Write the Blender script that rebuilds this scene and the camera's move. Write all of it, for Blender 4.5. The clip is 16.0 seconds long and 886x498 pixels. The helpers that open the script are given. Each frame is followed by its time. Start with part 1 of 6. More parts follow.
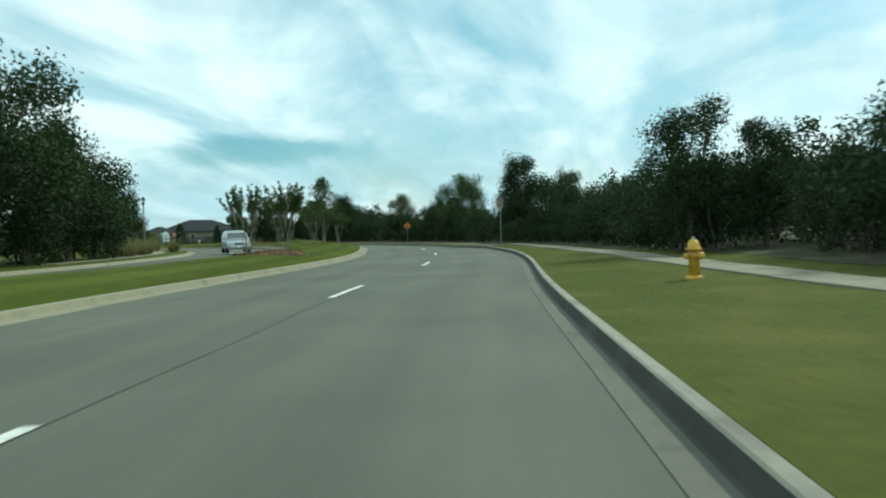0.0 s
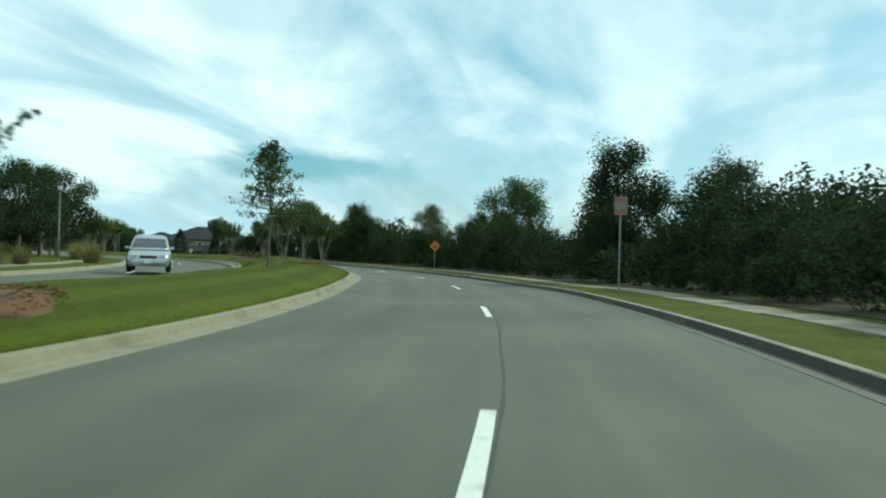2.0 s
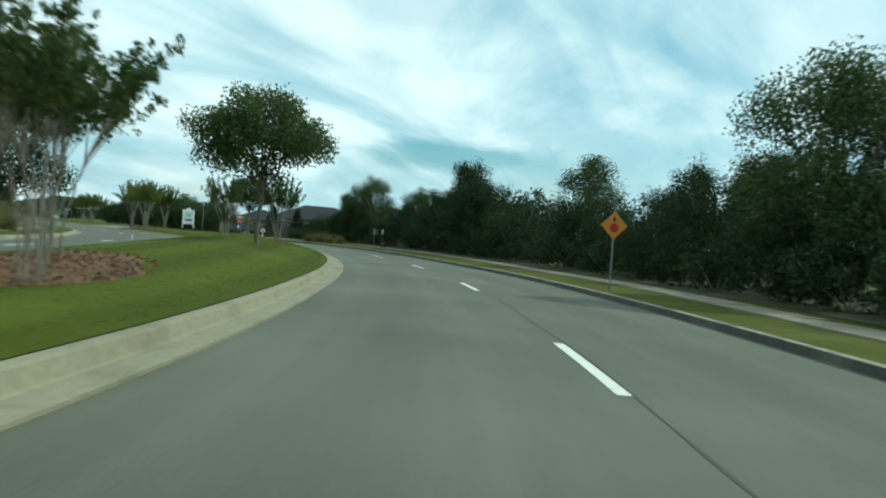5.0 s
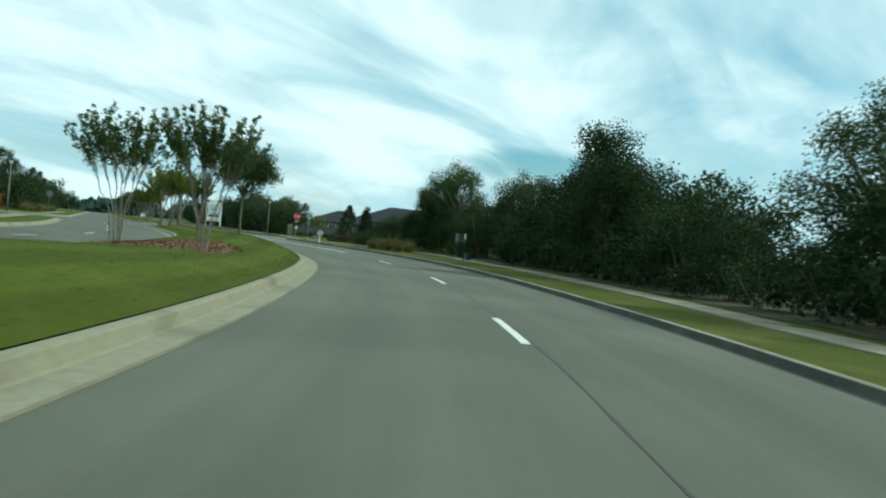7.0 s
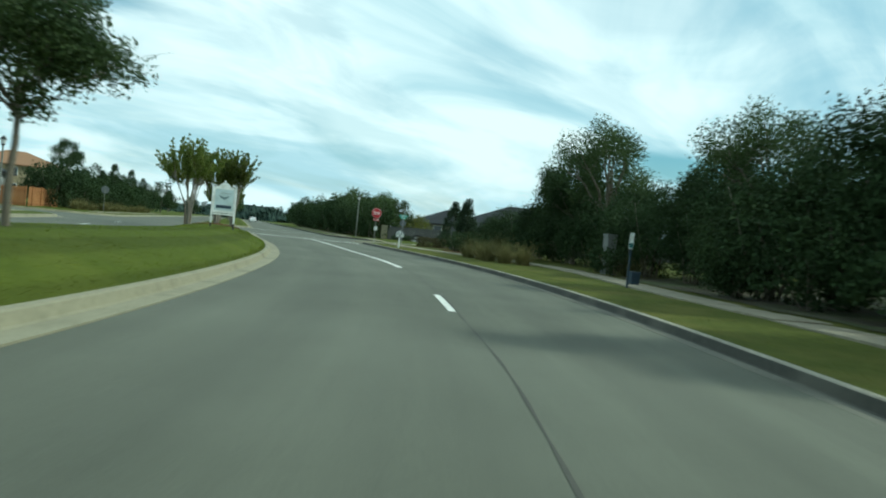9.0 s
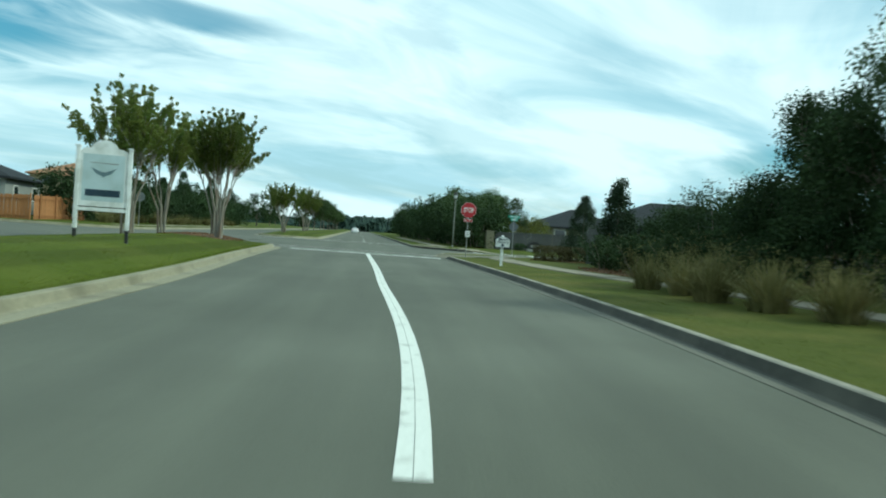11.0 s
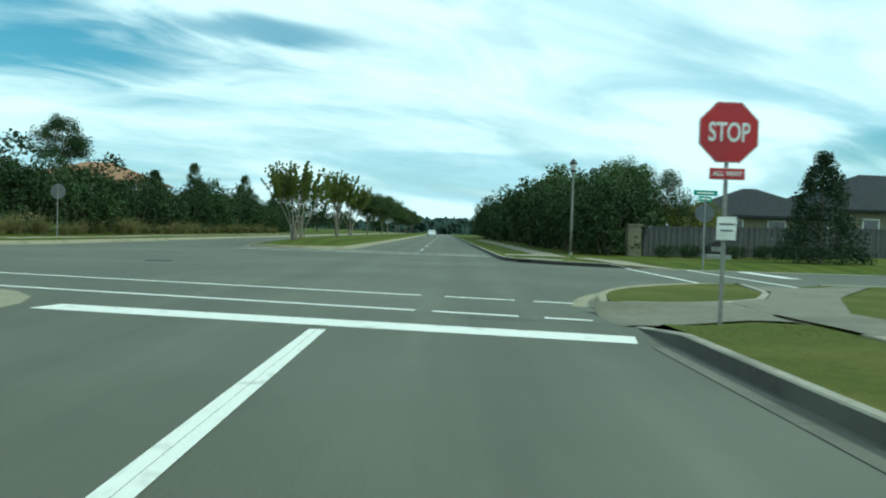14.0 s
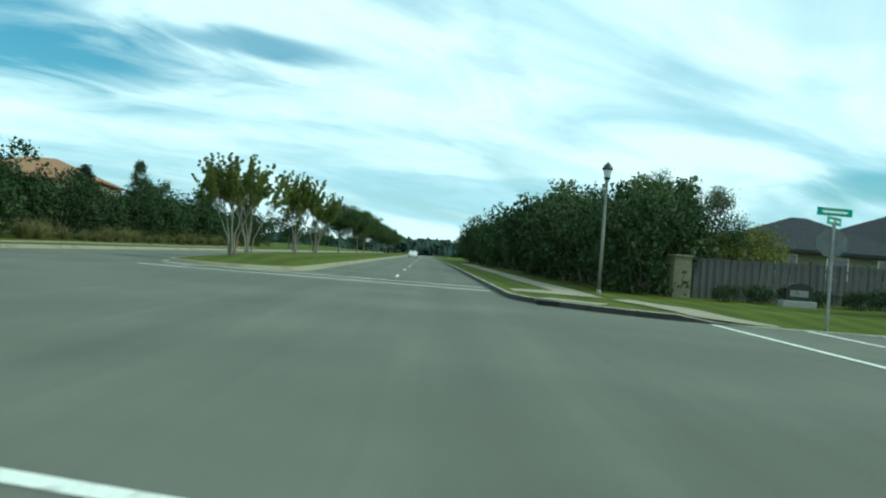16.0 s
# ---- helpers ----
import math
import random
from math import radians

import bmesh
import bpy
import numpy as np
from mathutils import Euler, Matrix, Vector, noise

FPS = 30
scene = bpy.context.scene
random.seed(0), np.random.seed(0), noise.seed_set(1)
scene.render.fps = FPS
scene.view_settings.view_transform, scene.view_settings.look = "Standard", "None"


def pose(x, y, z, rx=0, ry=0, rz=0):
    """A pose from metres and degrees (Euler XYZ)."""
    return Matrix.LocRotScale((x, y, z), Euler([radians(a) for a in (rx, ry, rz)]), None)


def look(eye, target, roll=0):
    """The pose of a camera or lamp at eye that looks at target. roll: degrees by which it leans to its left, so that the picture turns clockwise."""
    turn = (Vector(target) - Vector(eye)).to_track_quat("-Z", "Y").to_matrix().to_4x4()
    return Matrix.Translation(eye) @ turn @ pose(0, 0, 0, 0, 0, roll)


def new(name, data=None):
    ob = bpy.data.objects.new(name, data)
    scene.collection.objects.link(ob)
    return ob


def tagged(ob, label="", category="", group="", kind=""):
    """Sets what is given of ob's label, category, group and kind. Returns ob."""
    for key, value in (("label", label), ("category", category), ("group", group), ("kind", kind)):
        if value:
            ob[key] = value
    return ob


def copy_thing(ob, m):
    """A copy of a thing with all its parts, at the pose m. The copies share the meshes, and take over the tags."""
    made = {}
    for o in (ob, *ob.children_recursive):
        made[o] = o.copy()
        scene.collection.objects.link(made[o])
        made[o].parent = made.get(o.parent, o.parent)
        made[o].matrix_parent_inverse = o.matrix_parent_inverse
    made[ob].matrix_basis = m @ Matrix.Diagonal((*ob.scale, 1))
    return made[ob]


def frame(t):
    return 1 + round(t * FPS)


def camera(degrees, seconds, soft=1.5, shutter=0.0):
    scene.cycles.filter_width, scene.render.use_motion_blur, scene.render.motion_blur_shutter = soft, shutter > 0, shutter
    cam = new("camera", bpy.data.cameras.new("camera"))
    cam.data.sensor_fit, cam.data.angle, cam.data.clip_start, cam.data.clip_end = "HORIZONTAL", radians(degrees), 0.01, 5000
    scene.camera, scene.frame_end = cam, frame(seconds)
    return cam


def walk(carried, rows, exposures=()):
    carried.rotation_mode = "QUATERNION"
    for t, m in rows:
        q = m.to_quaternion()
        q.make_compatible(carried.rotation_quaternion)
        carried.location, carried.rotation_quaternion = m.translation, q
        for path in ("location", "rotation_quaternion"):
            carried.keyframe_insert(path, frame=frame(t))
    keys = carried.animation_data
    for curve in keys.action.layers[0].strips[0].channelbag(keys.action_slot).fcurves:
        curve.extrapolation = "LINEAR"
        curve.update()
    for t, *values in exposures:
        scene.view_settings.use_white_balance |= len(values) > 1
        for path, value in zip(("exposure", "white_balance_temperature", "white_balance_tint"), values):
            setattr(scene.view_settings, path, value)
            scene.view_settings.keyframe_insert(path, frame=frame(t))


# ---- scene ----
cam = camera(62, 16.0, soft=2.0, shutter=0.3)
PATH = [
    (0.0, -0.000, 0.000, 1.166, 88.68, 2.00, -0.00),
    (0.5, -0.336, 5.730, 1.175, 88.85, 1.02, -0.74),
    (1.0, -0.518, 11.555, 1.149, 89.11, 0.09, -0.64),
    (1.5, -0.612, 17.493, 1.178, 90.08, -0.14, 1.16),
    (2.0, -0.701, 23.206, 1.206, 90.56, -1.54, 2.55),
    (2.5, -0.805, 28.925, 1.214, 90.21, -2.56, 2.84),
    (3.0, -0.956, 34.436, 1.200, 90.10, -3.72, 3.91),
    (3.5, -1.306, 39.951, 1.231, 90.44, -4.92, 6.61),
    (4.0, -1.898, 45.419, 1.224, 90.47, -4.53, 9.45),
    (4.5, -2.684, 50.997, 1.212, 89.90, -3.96, 11.22),
    (5.0, -3.503, 56.144, 1.155, 89.41, -3.83, 13.63),
    (5.2, -3.932, 58.141, 1.180, 89.43, -3.99, 14.85),
    (5.7, -5.158, 63.156, 1.182, 89.47, -4.39, 17.16),
    (6.2, -6.532, 68.183, 1.182, 89.51, -4.80, 18.94),
    (6.7, -8.057, 73.201, 1.182, 89.55, -5.21, 20.49),
    (7.3, -10.042, 79.187, 1.199, 89.59, -5.69, 22.50),
    (7.5, -10.743, 81.164, 1.220, 89.67, -5.86, 23.35),
    (8.0, -12.768, 86.256, 1.216, 88.96, -5.52, 25.79),
    (8.5, -14.833, 90.998, 1.187, 88.65, -6.51, 28.72),
    (9.0, -17.460, 96.260, 1.195, 89.01, -5.55, 31.14),
    (9.5, -20.108, 101.197, 1.204, 89.18, -4.73, 33.70),
    (9.7, -21.190, 103.045, 1.173, 89.06, -4.44, 34.38),
    (10.2, -24.108, 107.471, 1.182, 88.99, -4.23, 36.57),
    (10.7, -27.205, 111.720, 1.182, 88.92, -4.02, 38.93),
    (11.2, -30.443, 115.800, 1.182, 88.85, -3.81, 41.02),
    (11.8, -34.417, 120.539, 1.223, 88.77, -3.55, 42.64),
    (12.0, -35.746, 122.083, 1.222, 88.85, -3.56, 42.75),
    (12.5, -39.116, 125.746, 1.188, 88.92, -3.80, 44.27),
    (13.0, -42.328, 129.069, 1.169, 89.26, -3.15, 45.69),
    (13.5, -45.147, 131.843, 1.170, 88.38, -2.66, 46.32),
    (14.0, -47.862, 134.413, 1.145, 88.66, -1.78, 46.83),
    (14.5, -50.238, 136.580, 1.151, 88.70, -1.54, 47.42),
    (15.0, -52.195, 138.386, 1.138, 88.83, -2.39, 46.51),
    (15.5, -53.765, 139.852, 1.149, 88.41, -2.60, 45.61),
    (16.0, -55.240, 141.258, 1.166, 90.41, -4.32, 45.40),
]
walk(cam, [(r[0], pose(*r[1:])) for r in PATH], exposures=[(0.0, -0.22, 5560, -14), (5.0, -0.26, 5500, -14), (9.7, -0.26, 5420, -15), (12.0, -0.22, 5250, -17), (14.0, -0.20, 5220, -20), (16.0, -0.18, 5200, -20)])

# ---- sky and sun: thin streaked cloud, sun high to the east ----
SUN_DIR = Vector((0.68, 0.48, 0.74)).normalized()
world = bpy.data.worlds.new("sky")
scene.world = world
world.use_nodes = True


def node(tree, kind, **values):
    n = tree.nodes.new(kind)
    for key, value in values.items():
        if key in n.inputs:
            n.inputs[key].default_value = value
    return n


def build_sky():
    t = world.node_tree
    t.nodes.clear()
    link = t.links.new
    out = t.nodes.new("ShaderNodeOutputWorld")
    sky = t.nodes.new("ShaderNodeTexSky")
    sky.sky_type = "NISHITA"
    sky.sun_disc = False
    sky.sun_elevation = math.asin(SUN_DIR.z)
    sky.sun_rotation = math.atan2(SUN_DIR.x, SUN_DIR.y)
    blue = node(t, "ShaderNodeBackground", Strength=0.11)
    deepen = node(t, "ShaderNodeHueSaturation", Saturation=1.5, Hue=0.47)
    link(sky.outputs[0], deepen.inputs["Color"])
    link(deepen.outputs[0], blue.inputs[0])
    white = node(t, "ShaderNodeBackground", Strength=1.27)
    coord = t.nodes.new("ShaderNodeTexCoord")
    sep = t.nodes.new("ShaderNodeSeparateXYZ")
    link(coord.outputs["Generated"], sep.inputs[0])
    lift = t.nodes.new("ShaderNodeMath")
    lift.operation = "MAXIMUM"
    lift.inputs[1].default_value = 0.0
    link(sep.outputs["Z"], lift.inputs[0])
    deep = t.nodes.new("ShaderNodeMath")
    deep.inputs[1].default_value = 0.26
    link(lift.outputs[0], deep.inputs[0])
    flat = t.nodes.new("ShaderNodeCombineXYZ")
    for k, axis in enumerate("XY"):
        div = t.nodes.new("ShaderNodeMath")
        div.operation = "DIVIDE"
        link(sep.outputs[axis], div.inputs[0])
        link(deep.outputs[0], div.inputs[1])
        link(div.outputs[0], flat.inputs[k])

    def maths(kind, a, b=None, c=None):
        n = t.nodes.new("ShaderNodeMath")
        n.operation = kind
        for k, value in enumerate((a, b, c)):
            if isinstance(value, (int, float)):
                n.inputs[k].default_value = value
            elif value is not None:
                link(value, n.inputs[k])
        return n.outputs[0]

    def ramp_of(value, low, high, a=0.0, b=1.0):
        r = t.nodes.new("ShaderNodeMapRange")
        r.interpolation_type = "SMOOTHSTEP"
        r.inputs["From Min"].default_value, r.inputs["From Max"].default_value = low, high
        r.inputs["To Min"].default_value, r.inputs["To Max"].default_value = a, b
        link(value, r.inputs["Value"])
        return r.outputs[0]

    turned = t.nodes.new("ShaderNodeVectorRotate")
    turned.inputs["Axis"].default_value = (0, 0, 1)
    turned.inputs["Angle"].default_value = radians(17)
    link(flat.outputs[0], turned.inputs["Vector"])

    def layer(scale, stretch, detail, distort, low, high, shift):
        """Cloud drawn out along the wind, which blows along the road's start."""
        m = t.nodes.new("ShaderNodeMapping")
        m.inputs["Scale"].default_value = (1, stretch, 1)
        m.inputs["Location"].default_value = (shift, shift * 0.7, 0)
        link(turned.outputs[0], m.inputs[0])
        n = node(t, "ShaderNodeTexNoise", Scale=scale, Detail=detail, Distortion=distort, Roughness=0.55)
        link(m.outputs[0], n.inputs["Vector"])
        return ramp_of(n.outputs[0], low, high)

    def gap(azimuth, elevation, wide, high):
        """A blue opening in the cloud sheet, with frayed edges."""
        a, e = radians(azimuth), radians(elevation)
        ahead = Vector((-math.sin(a), math.cos(a), 0))
        side = Vector((math.cos(a), math.sin(a), 0))
        centre = ahead * math.cos(e) + Vector((0, 0, math.sin(e)))
        off = t.nodes.new("ShaderNodeVectorMath")
        off.operation = "SUBTRACT"
        link(coord.outputs["Generated"], off.inputs[0])
        off.inputs[1].default_value = centre
        total = None
        for axis in (ahead / math.sin(radians(wide)), side / math.sin(radians(wide)), Vector((0, 0, 1 / math.sin(radians(high))))):
            d = t.nodes.new("ShaderNodeVectorMath")
            d.operation = "DOT_PRODUCT"
            link(off.outputs[0], d.inputs[0])
            d.inputs[1].default_value = axis
            square = maths("MULTIPLY", d.outputs["Value"], d.outputs["Value"])
            total = square if total is None else maths("ADD", total, square)
        return ramp_of(maths("ADD", maths("POWER", total, 0.5), maths("MULTIPLY", fray, 0.7)), 0.60, 1.45, 1.0, 0.0)

    big = layer(1.0, 0.55, 5, 0.5, 0.18, 0.48, 3.1)
    fine = layer(3.2, 0.48, 6, 0.8, 0.32, 0.68, 7.7)
    fray = layer(4.2, 0.40, 5, 0.9, 0.25, 0.75, 2.2)
    cover = maths("MULTIPLY_ADD", fine, 0.40, maths("MULTIPLY", big, 0.72))
    cap = t.nodes.new("ShaderNodeClamp")
    link(cover, cap.inputs[0])
    cap.inputs["Max"].default_value = 0.97
    cap.inputs["Min"].default_value = 0.50
    cover = cap.outputs[0]
    for opening in ((12, 6.5, 10, 1.5, 0.85), (75, 11.8, 17, 3.4, 0.92), (63, 14.2, 9, 1.2, 0.7), (-29, 14.5, 8, 3.0, 0.5)):
        cover = maths("MULTIPLY", cover, maths("SUBTRACT", 1.0, maths("MULTIPLY", gap(*opening[:4]), opening[4])))
    # grey undersides inside the cloud sheet
    tone = layer(1.6, 0.50, 6, 0.6, 0.36, 0.60, 11.0)
    ramp = t.nodes.new("ShaderNodeMix")
    ramp.data_type = "RGBA"
    ramp.inputs["A"].default_value = (0.57, 0.70, 0.75, 1)
    ramp.inputs["B"].default_value = (1.0, 1.0, 0.975, 1)
    link(tone, ramp.inputs["Factor"])
    link(ramp.outputs["Result"], white.inputs[0])
    blend = t.nodes.new("ShaderNodeMixShader")
    link(cover, blend.inputs[0])
    link(blue.outputs[0], blend.inputs[1])
    link(white.outputs[0], blend.inputs[2])
    link(blend.outputs[0], out.inputs[0])


build_sky()
sun = new("sun", bpy.data.lights.new("sun", "SUN"))
sun.data.energy, sun.data.angle, sun.data.color = 3.3, radians(2.0), (1.0, 0.90, 0.73)
sun.matrix_world = look(SUN_DIR * 200, (0, 0, 0))

# ---- materials ----


def rgb(c):
    return (*c, 1.0)


def surface(name, a, b, scale, rough=0.9, bump=0.0, bump_scale=60.0, c=None, c_scale=0.25, c_low=0.45, c_high=0.62, metal=0.0,
            vary=0.0, detail=4.0, sheen=0.0, stretch=(1, 1, 1), through_light=0.0, spec=0.5):
    """Two-tone noise grain, wide stains of colour c, relief, and tone changes from object to object."""
    m = bpy.data.materials.new(name)
    m.use_nodes = True
    t = m.node_tree
    link = t.links.new
    bsdf = t.nodes["Principled BSDF"]
    bsdf.inputs["Roughness"].default_value = rough
    bsdf.inputs["Metallic"].default_value = metal
    bsdf.inputs["Specular IOR Level"].default_value = spec
    coord = t.nodes.new("ShaderNodeTexCoord")
    mp = t.nodes.new("ShaderNodeMapping")
    mp.inputs["Scale"].default_value = stretch
    link(coord.outputs["Object"], mp.inputs[0])
    n = node(t, "ShaderNodeTexNoise", Scale=scale, Detail=detail)
    link(mp.outputs[0], n.inputs["Vector"])
    sharp = t.nodes.new("ShaderNodeMapRange")
    sharp.inputs["From Min"].default_value, sharp.inputs["From Max"].default_value = 0.3, 0.7
    link(n.outputs[0], sharp.inputs["Value"])
    mix = t.nodes.new("ShaderNodeMix")
    mix.data_type = "RGBA"
    mix.inputs["A"].default_value, mix.inputs["B"].default_value = rgb(a), rgb(b)
    link(sharp.outputs[0], mix.inputs["Factor"])
    colour = mix.outputs["Result"]
    if c:
        n2 = node(t, "ShaderNodeTexNoise", Scale=c_scale, Detail=5.0)
        link(mp.outputs[0], n2.inputs["Vector"])
        r2 = t.nodes.new("ShaderNodeMapRange")
        r2.inputs["From Min"].default_value, r2.inputs["From Max"].default_value = c_low, c_high
        link(n2.outputs[0], r2.inputs["Value"])
        mix2 = t.nodes.new("ShaderNodeMix")
        mix2.data_type = "RGBA"
        mix2.inputs["B"].default_value = rgb(c)
        link(colour, mix2.inputs["A"])
        link(r2.outputs[0], mix2.inputs["Factor"])
        colour = mix2.outputs["Result"]
    if vary:
        info = t.nodes.new("ShaderNodeObjectInfo")
        geo = t.nodes.new("ShaderNodeNewGeometry")
        add = t.nodes.new("ShaderNodeMath")
        link(info.outputs["Random"], add.inputs[0])
        link(geo.outputs["Random Per Island"], add.inputs[1])
        spread = t.nodes.new("ShaderNodeMapRange")
        spread.inputs["From Max"].default_value = 2.0
        spread.inputs["To Min"].default_value, spread.inputs["To Max"].default_value = 1 - vary, 1 + vary
        link(add.outputs[0], spread.inputs["Value"])
        hsv = t.nodes.new("ShaderNodeHueSaturation")
        link(spread.outputs[0], hsv.inputs["Value"])
        link(colour, hsv.inputs["Color"])
        colour = hsv.outputs[0]
    link(colour, bsdf.inputs["Base Color"])
    if bump:
        n3 = node(t, "ShaderNodeTexNoise", Scale=bump_scale, Detail=4.0)
        link(coord.outputs["Object"], n3.inputs["Vector"])
        bp = node(t, "ShaderNodeBump", Strength=bump, Distance=0.03)
        link(n3.outputs[0], bp.inputs["Height"])
        link(bp.outputs[0], bsdf.inputs["Normal"])
    if through_light:
        tr = t.nodes.new("ShaderNodeBsdfTranslucent")
        link(colour, tr.inputs[0])
        both = t.nodes.new("ShaderNodeMixShader")
        both.inputs[0].default_value = through_light
        link(bsdf.outputs[0], both.inputs[1])
        link(tr.outputs[0], both.inputs[2])
        link(both.outputs[0], t.nodes["Material Output"].inputs[0])
    return m


ASPHALT = surface("asphalt", (0.060, 0.062, 0.0445), (0.098, 0.101, 0.0725), 55, 0.85, 0.25, 120, c=(0.112, 0.115, 0.086), c_scale=0.22, c_low=0.42, c_high=0.75)


def lane_wear(m, tracks):
    """Paler wheel tracks and a darker oil strip along the lanes, broken up by streaks."""
    t = m.node_tree
    link = t.links.new
    base = t.nodes["Principled BSDF"].inputs["Base Color"]
    source = base.links[0].from_socket
    along, across = t.nodes.new("ShaderNodeAttribute"), t.nodes.new("ShaderNodeAttribute")
    along.attribute_name, across.attribute_name = "along", "across"

    def math_node(kind, a, b=None):
        n = t.nodes.new("ShaderNodeMath")
        n.operation = kind
        for k, value in enumerate((a, b)):
            if isinstance(value, (int, float)):
                n.inputs[k].default_value = value
            elif value is not None:
                link(value, n.inputs[k])
        return n.outputs[0]

    total = None
    for place, gain in tracks:
        d = math_node("SUBTRACT", across.outputs["Fac"], place)
        bell = math_node("DIVIDE", gain, math_node("ADD", 1.0, math_node("MULTIPLY", math_node("MULTIPLY", d, d), 14.0)))
        total = bell if total is None else math_node("ADD", total, bell)
    where = t.nodes.new("ShaderNodeCombineXYZ")
    link(math_node("MULTIPLY", along.outputs["Fac"], 0.10), where.inputs[0])
    link(math_node("MULTIPLY", across.outputs["Fac"], 1.6), where.inputs[1])
    streak = node(t, "ShaderNodeTexNoise", Scale=1.6, Detail=6.0, Roughness=0.6)
    link(where.outputs[0], streak.inputs["Vector"])
    broken = math_node("MULTIPLY", total, math_node("ADD", streak.outputs[0], 0.3))
    gain = math_node("ADD", broken, math_node("ADD", math_node("MULTIPLY", streak.outputs[0], 0.42), 0.79))
    hsv = t.nodes.new("ShaderNodeHueSaturation")
    link(source, hsv.inputs["Color"])
    link(gain, hsv.inputs["Value"])
    link(hsv.outputs[0], base)


lane_wear(ASPHALT, ((1.05, 0.16), (2.65, 0.16), (1.85, -0.13), (-1.15, 0.16), (-2.75, 0.16), (-1.95, -0.13)))
CONCRETE = surface("concrete", (0.205, 0.190, 0.124), (0.275, 0.254, 0.172), 14, 0.9, 0.2, 60, c=(0.150, 0.136, 0.088), c_scale=0.9, c_low=0.52, c_high=0.72)
SLAB = surface("walk_concrete", (0.20, 0.178, 0.124), (0.27, 0.24, 0.172), 9, 0.9, 0.15, 50, c=(0.15, 0.13, 0.09), c_scale=0.7, c_low=0.55, c_high=0.75, vary=0.08)
LAWN = surface("lawn", (0.053, 0.068, 0.0080), (0.069, 0.086, 0.0105), 6.0, 1.0, 0.08, 30, c=(0.100, 0.110, 0.019), c_scale=0.35, c_low=0.48, c_high=0.88, spec=0.1)
VERGE = surface("dry_verge", (0.062, 0.073, 0.0145), (0.083, 0.093, 0.020), 5.0, 1.0, 0.5, 30, c=(0.120, 0.113, 0.031), c_scale=0.5, c_low=0.47, c_high=0.75, spec=0.1)
BLADE_DRY = surface("dry_grass_tuft", (0.110, 0.135, 0.030), (0.152, 0.172, 0.041), 2.0, 0.9, 0, c=(0.20, 0.188, 0.055), c_scale=0.5, c_low=0.47, c_high=0.75, vary=0.2, through_light=0.4, spec=0.1)
BLADE = surface("grass_blade", (0.102, 0.130, 0.0155), (0.120, 0.149, 0.019), 2.0, 0.9, 0, c=(0.180, 0.190, 0.044), c_scale=0.35, c_low=0.46, c_high=0.85, vary=0.12, through_light=0.4, spec=0.1)


def mown(m):
    """Faint paler and darker bands that the mower left along the road."""
    t = m.node_tree
    base = t.nodes["Principled BSDF"].inputs["Base Color"]
    source = base.links[0].from_socket
    targets = [k.to_socket for k in source.links]
    across = t.nodes.new("ShaderNodeAttribute")
    across.attribute_name = "across"
    wave_node = t.nodes.new("ShaderNodeMath")
    wave_node.operation = "SINE"
    scale = t.nodes.new("ShaderNodeMath")
    scale.operation = "MULTIPLY"
    scale.inputs[1].default_value = 5.0
    t.links.new(across.outputs["Fac"], scale.inputs[0])
    t.links.new(scale.outputs[0], wave_node.inputs[0])
    band = t.nodes.new("ShaderNodeMapRange")
    band.interpolation_type = "SMOOTHSTEP"
    band.inputs["From Min"].default_value, band.inputs["From Max"].default_value = -0.45, 0.45
    band.inputs["To Min"].default_value, band.inputs["To Max"].default_value = 0.87, 1.13
    t.links.new(wave_node.outputs[0], band.inputs["Value"])
    hsv = t.nodes.new("ShaderNodeHueSaturation")
    t.links.new(source, hsv.inputs["Color"])
    t.links.new(band.outputs[0], hsv.inputs["Value"])
    for socket in targets:
        t.links.new(hsv.outputs[0], socket)


mown(LAWN)
mown(BLADE)
EARTH = surface("meadow", (0.055, 0.068, 0.016), (0.085, 0.095, 0.024), 0.8, 1.0, 0.5, 8, c=(0.12, 0.105, 0.036), c_scale=0.03)
LITTER = surface("leaf_litter", (0.035, 0.032, 0.018), (0.085, 0.07, 0.035), 7, 1.0, 0.8, 25, c=(0.06, 0.075, 0.02), c_scale=0.6)
MULCH = surface("bark_mulch", (0.105, 0.054, 0.022), (0.185, 0.096, 0.040), 14, 1.0, 1.0, 40, c=(0.045, 0.030, 0.016), c_scale=1.6, c_low=0.45, c_high=0.65)
CHIP = surface("mulch_chip", (0.125, 0.066, 0.028), (0.23, 0.125, 0.053), 9, 1.0, 0, vary=0.35)
PAINT = surface("road_paint", (0.60, 0.60, 0.55), (0.70, 0.70, 0.65), 30, 0.7, 0.1, 80, c=(0.36, 0.355, 0.32), c_scale=5.0, c_low=0.56, c_high=0.74)
IRON = surface("cast_iron", (0.03, 0.03, 0.028), (0.06, 0.055, 0.05), 20, 0.7, 0.3, 60, metal=0.3)
DARK = surface("hollow_shade", (0.01, 0.01, 0.01), (0.02, 0.02, 0.02), 5, 1.0)
BARK = surface("bark", (0.10, 0.085, 0.06), (0.19, 0.165, 0.125), 8, 0.95, 0.8, 30, stretch=(1, 1, 0.25))
PALE_BARK = surface("smooth_pale_bark", (0.16, 0.148, 0.118), (0.285, 0.266, 0.218), 7, 0.8, 0.3, 20, stretch=(1, 1, 0.3), c=(0.18, 0.13, 0.09), c_scale=3)
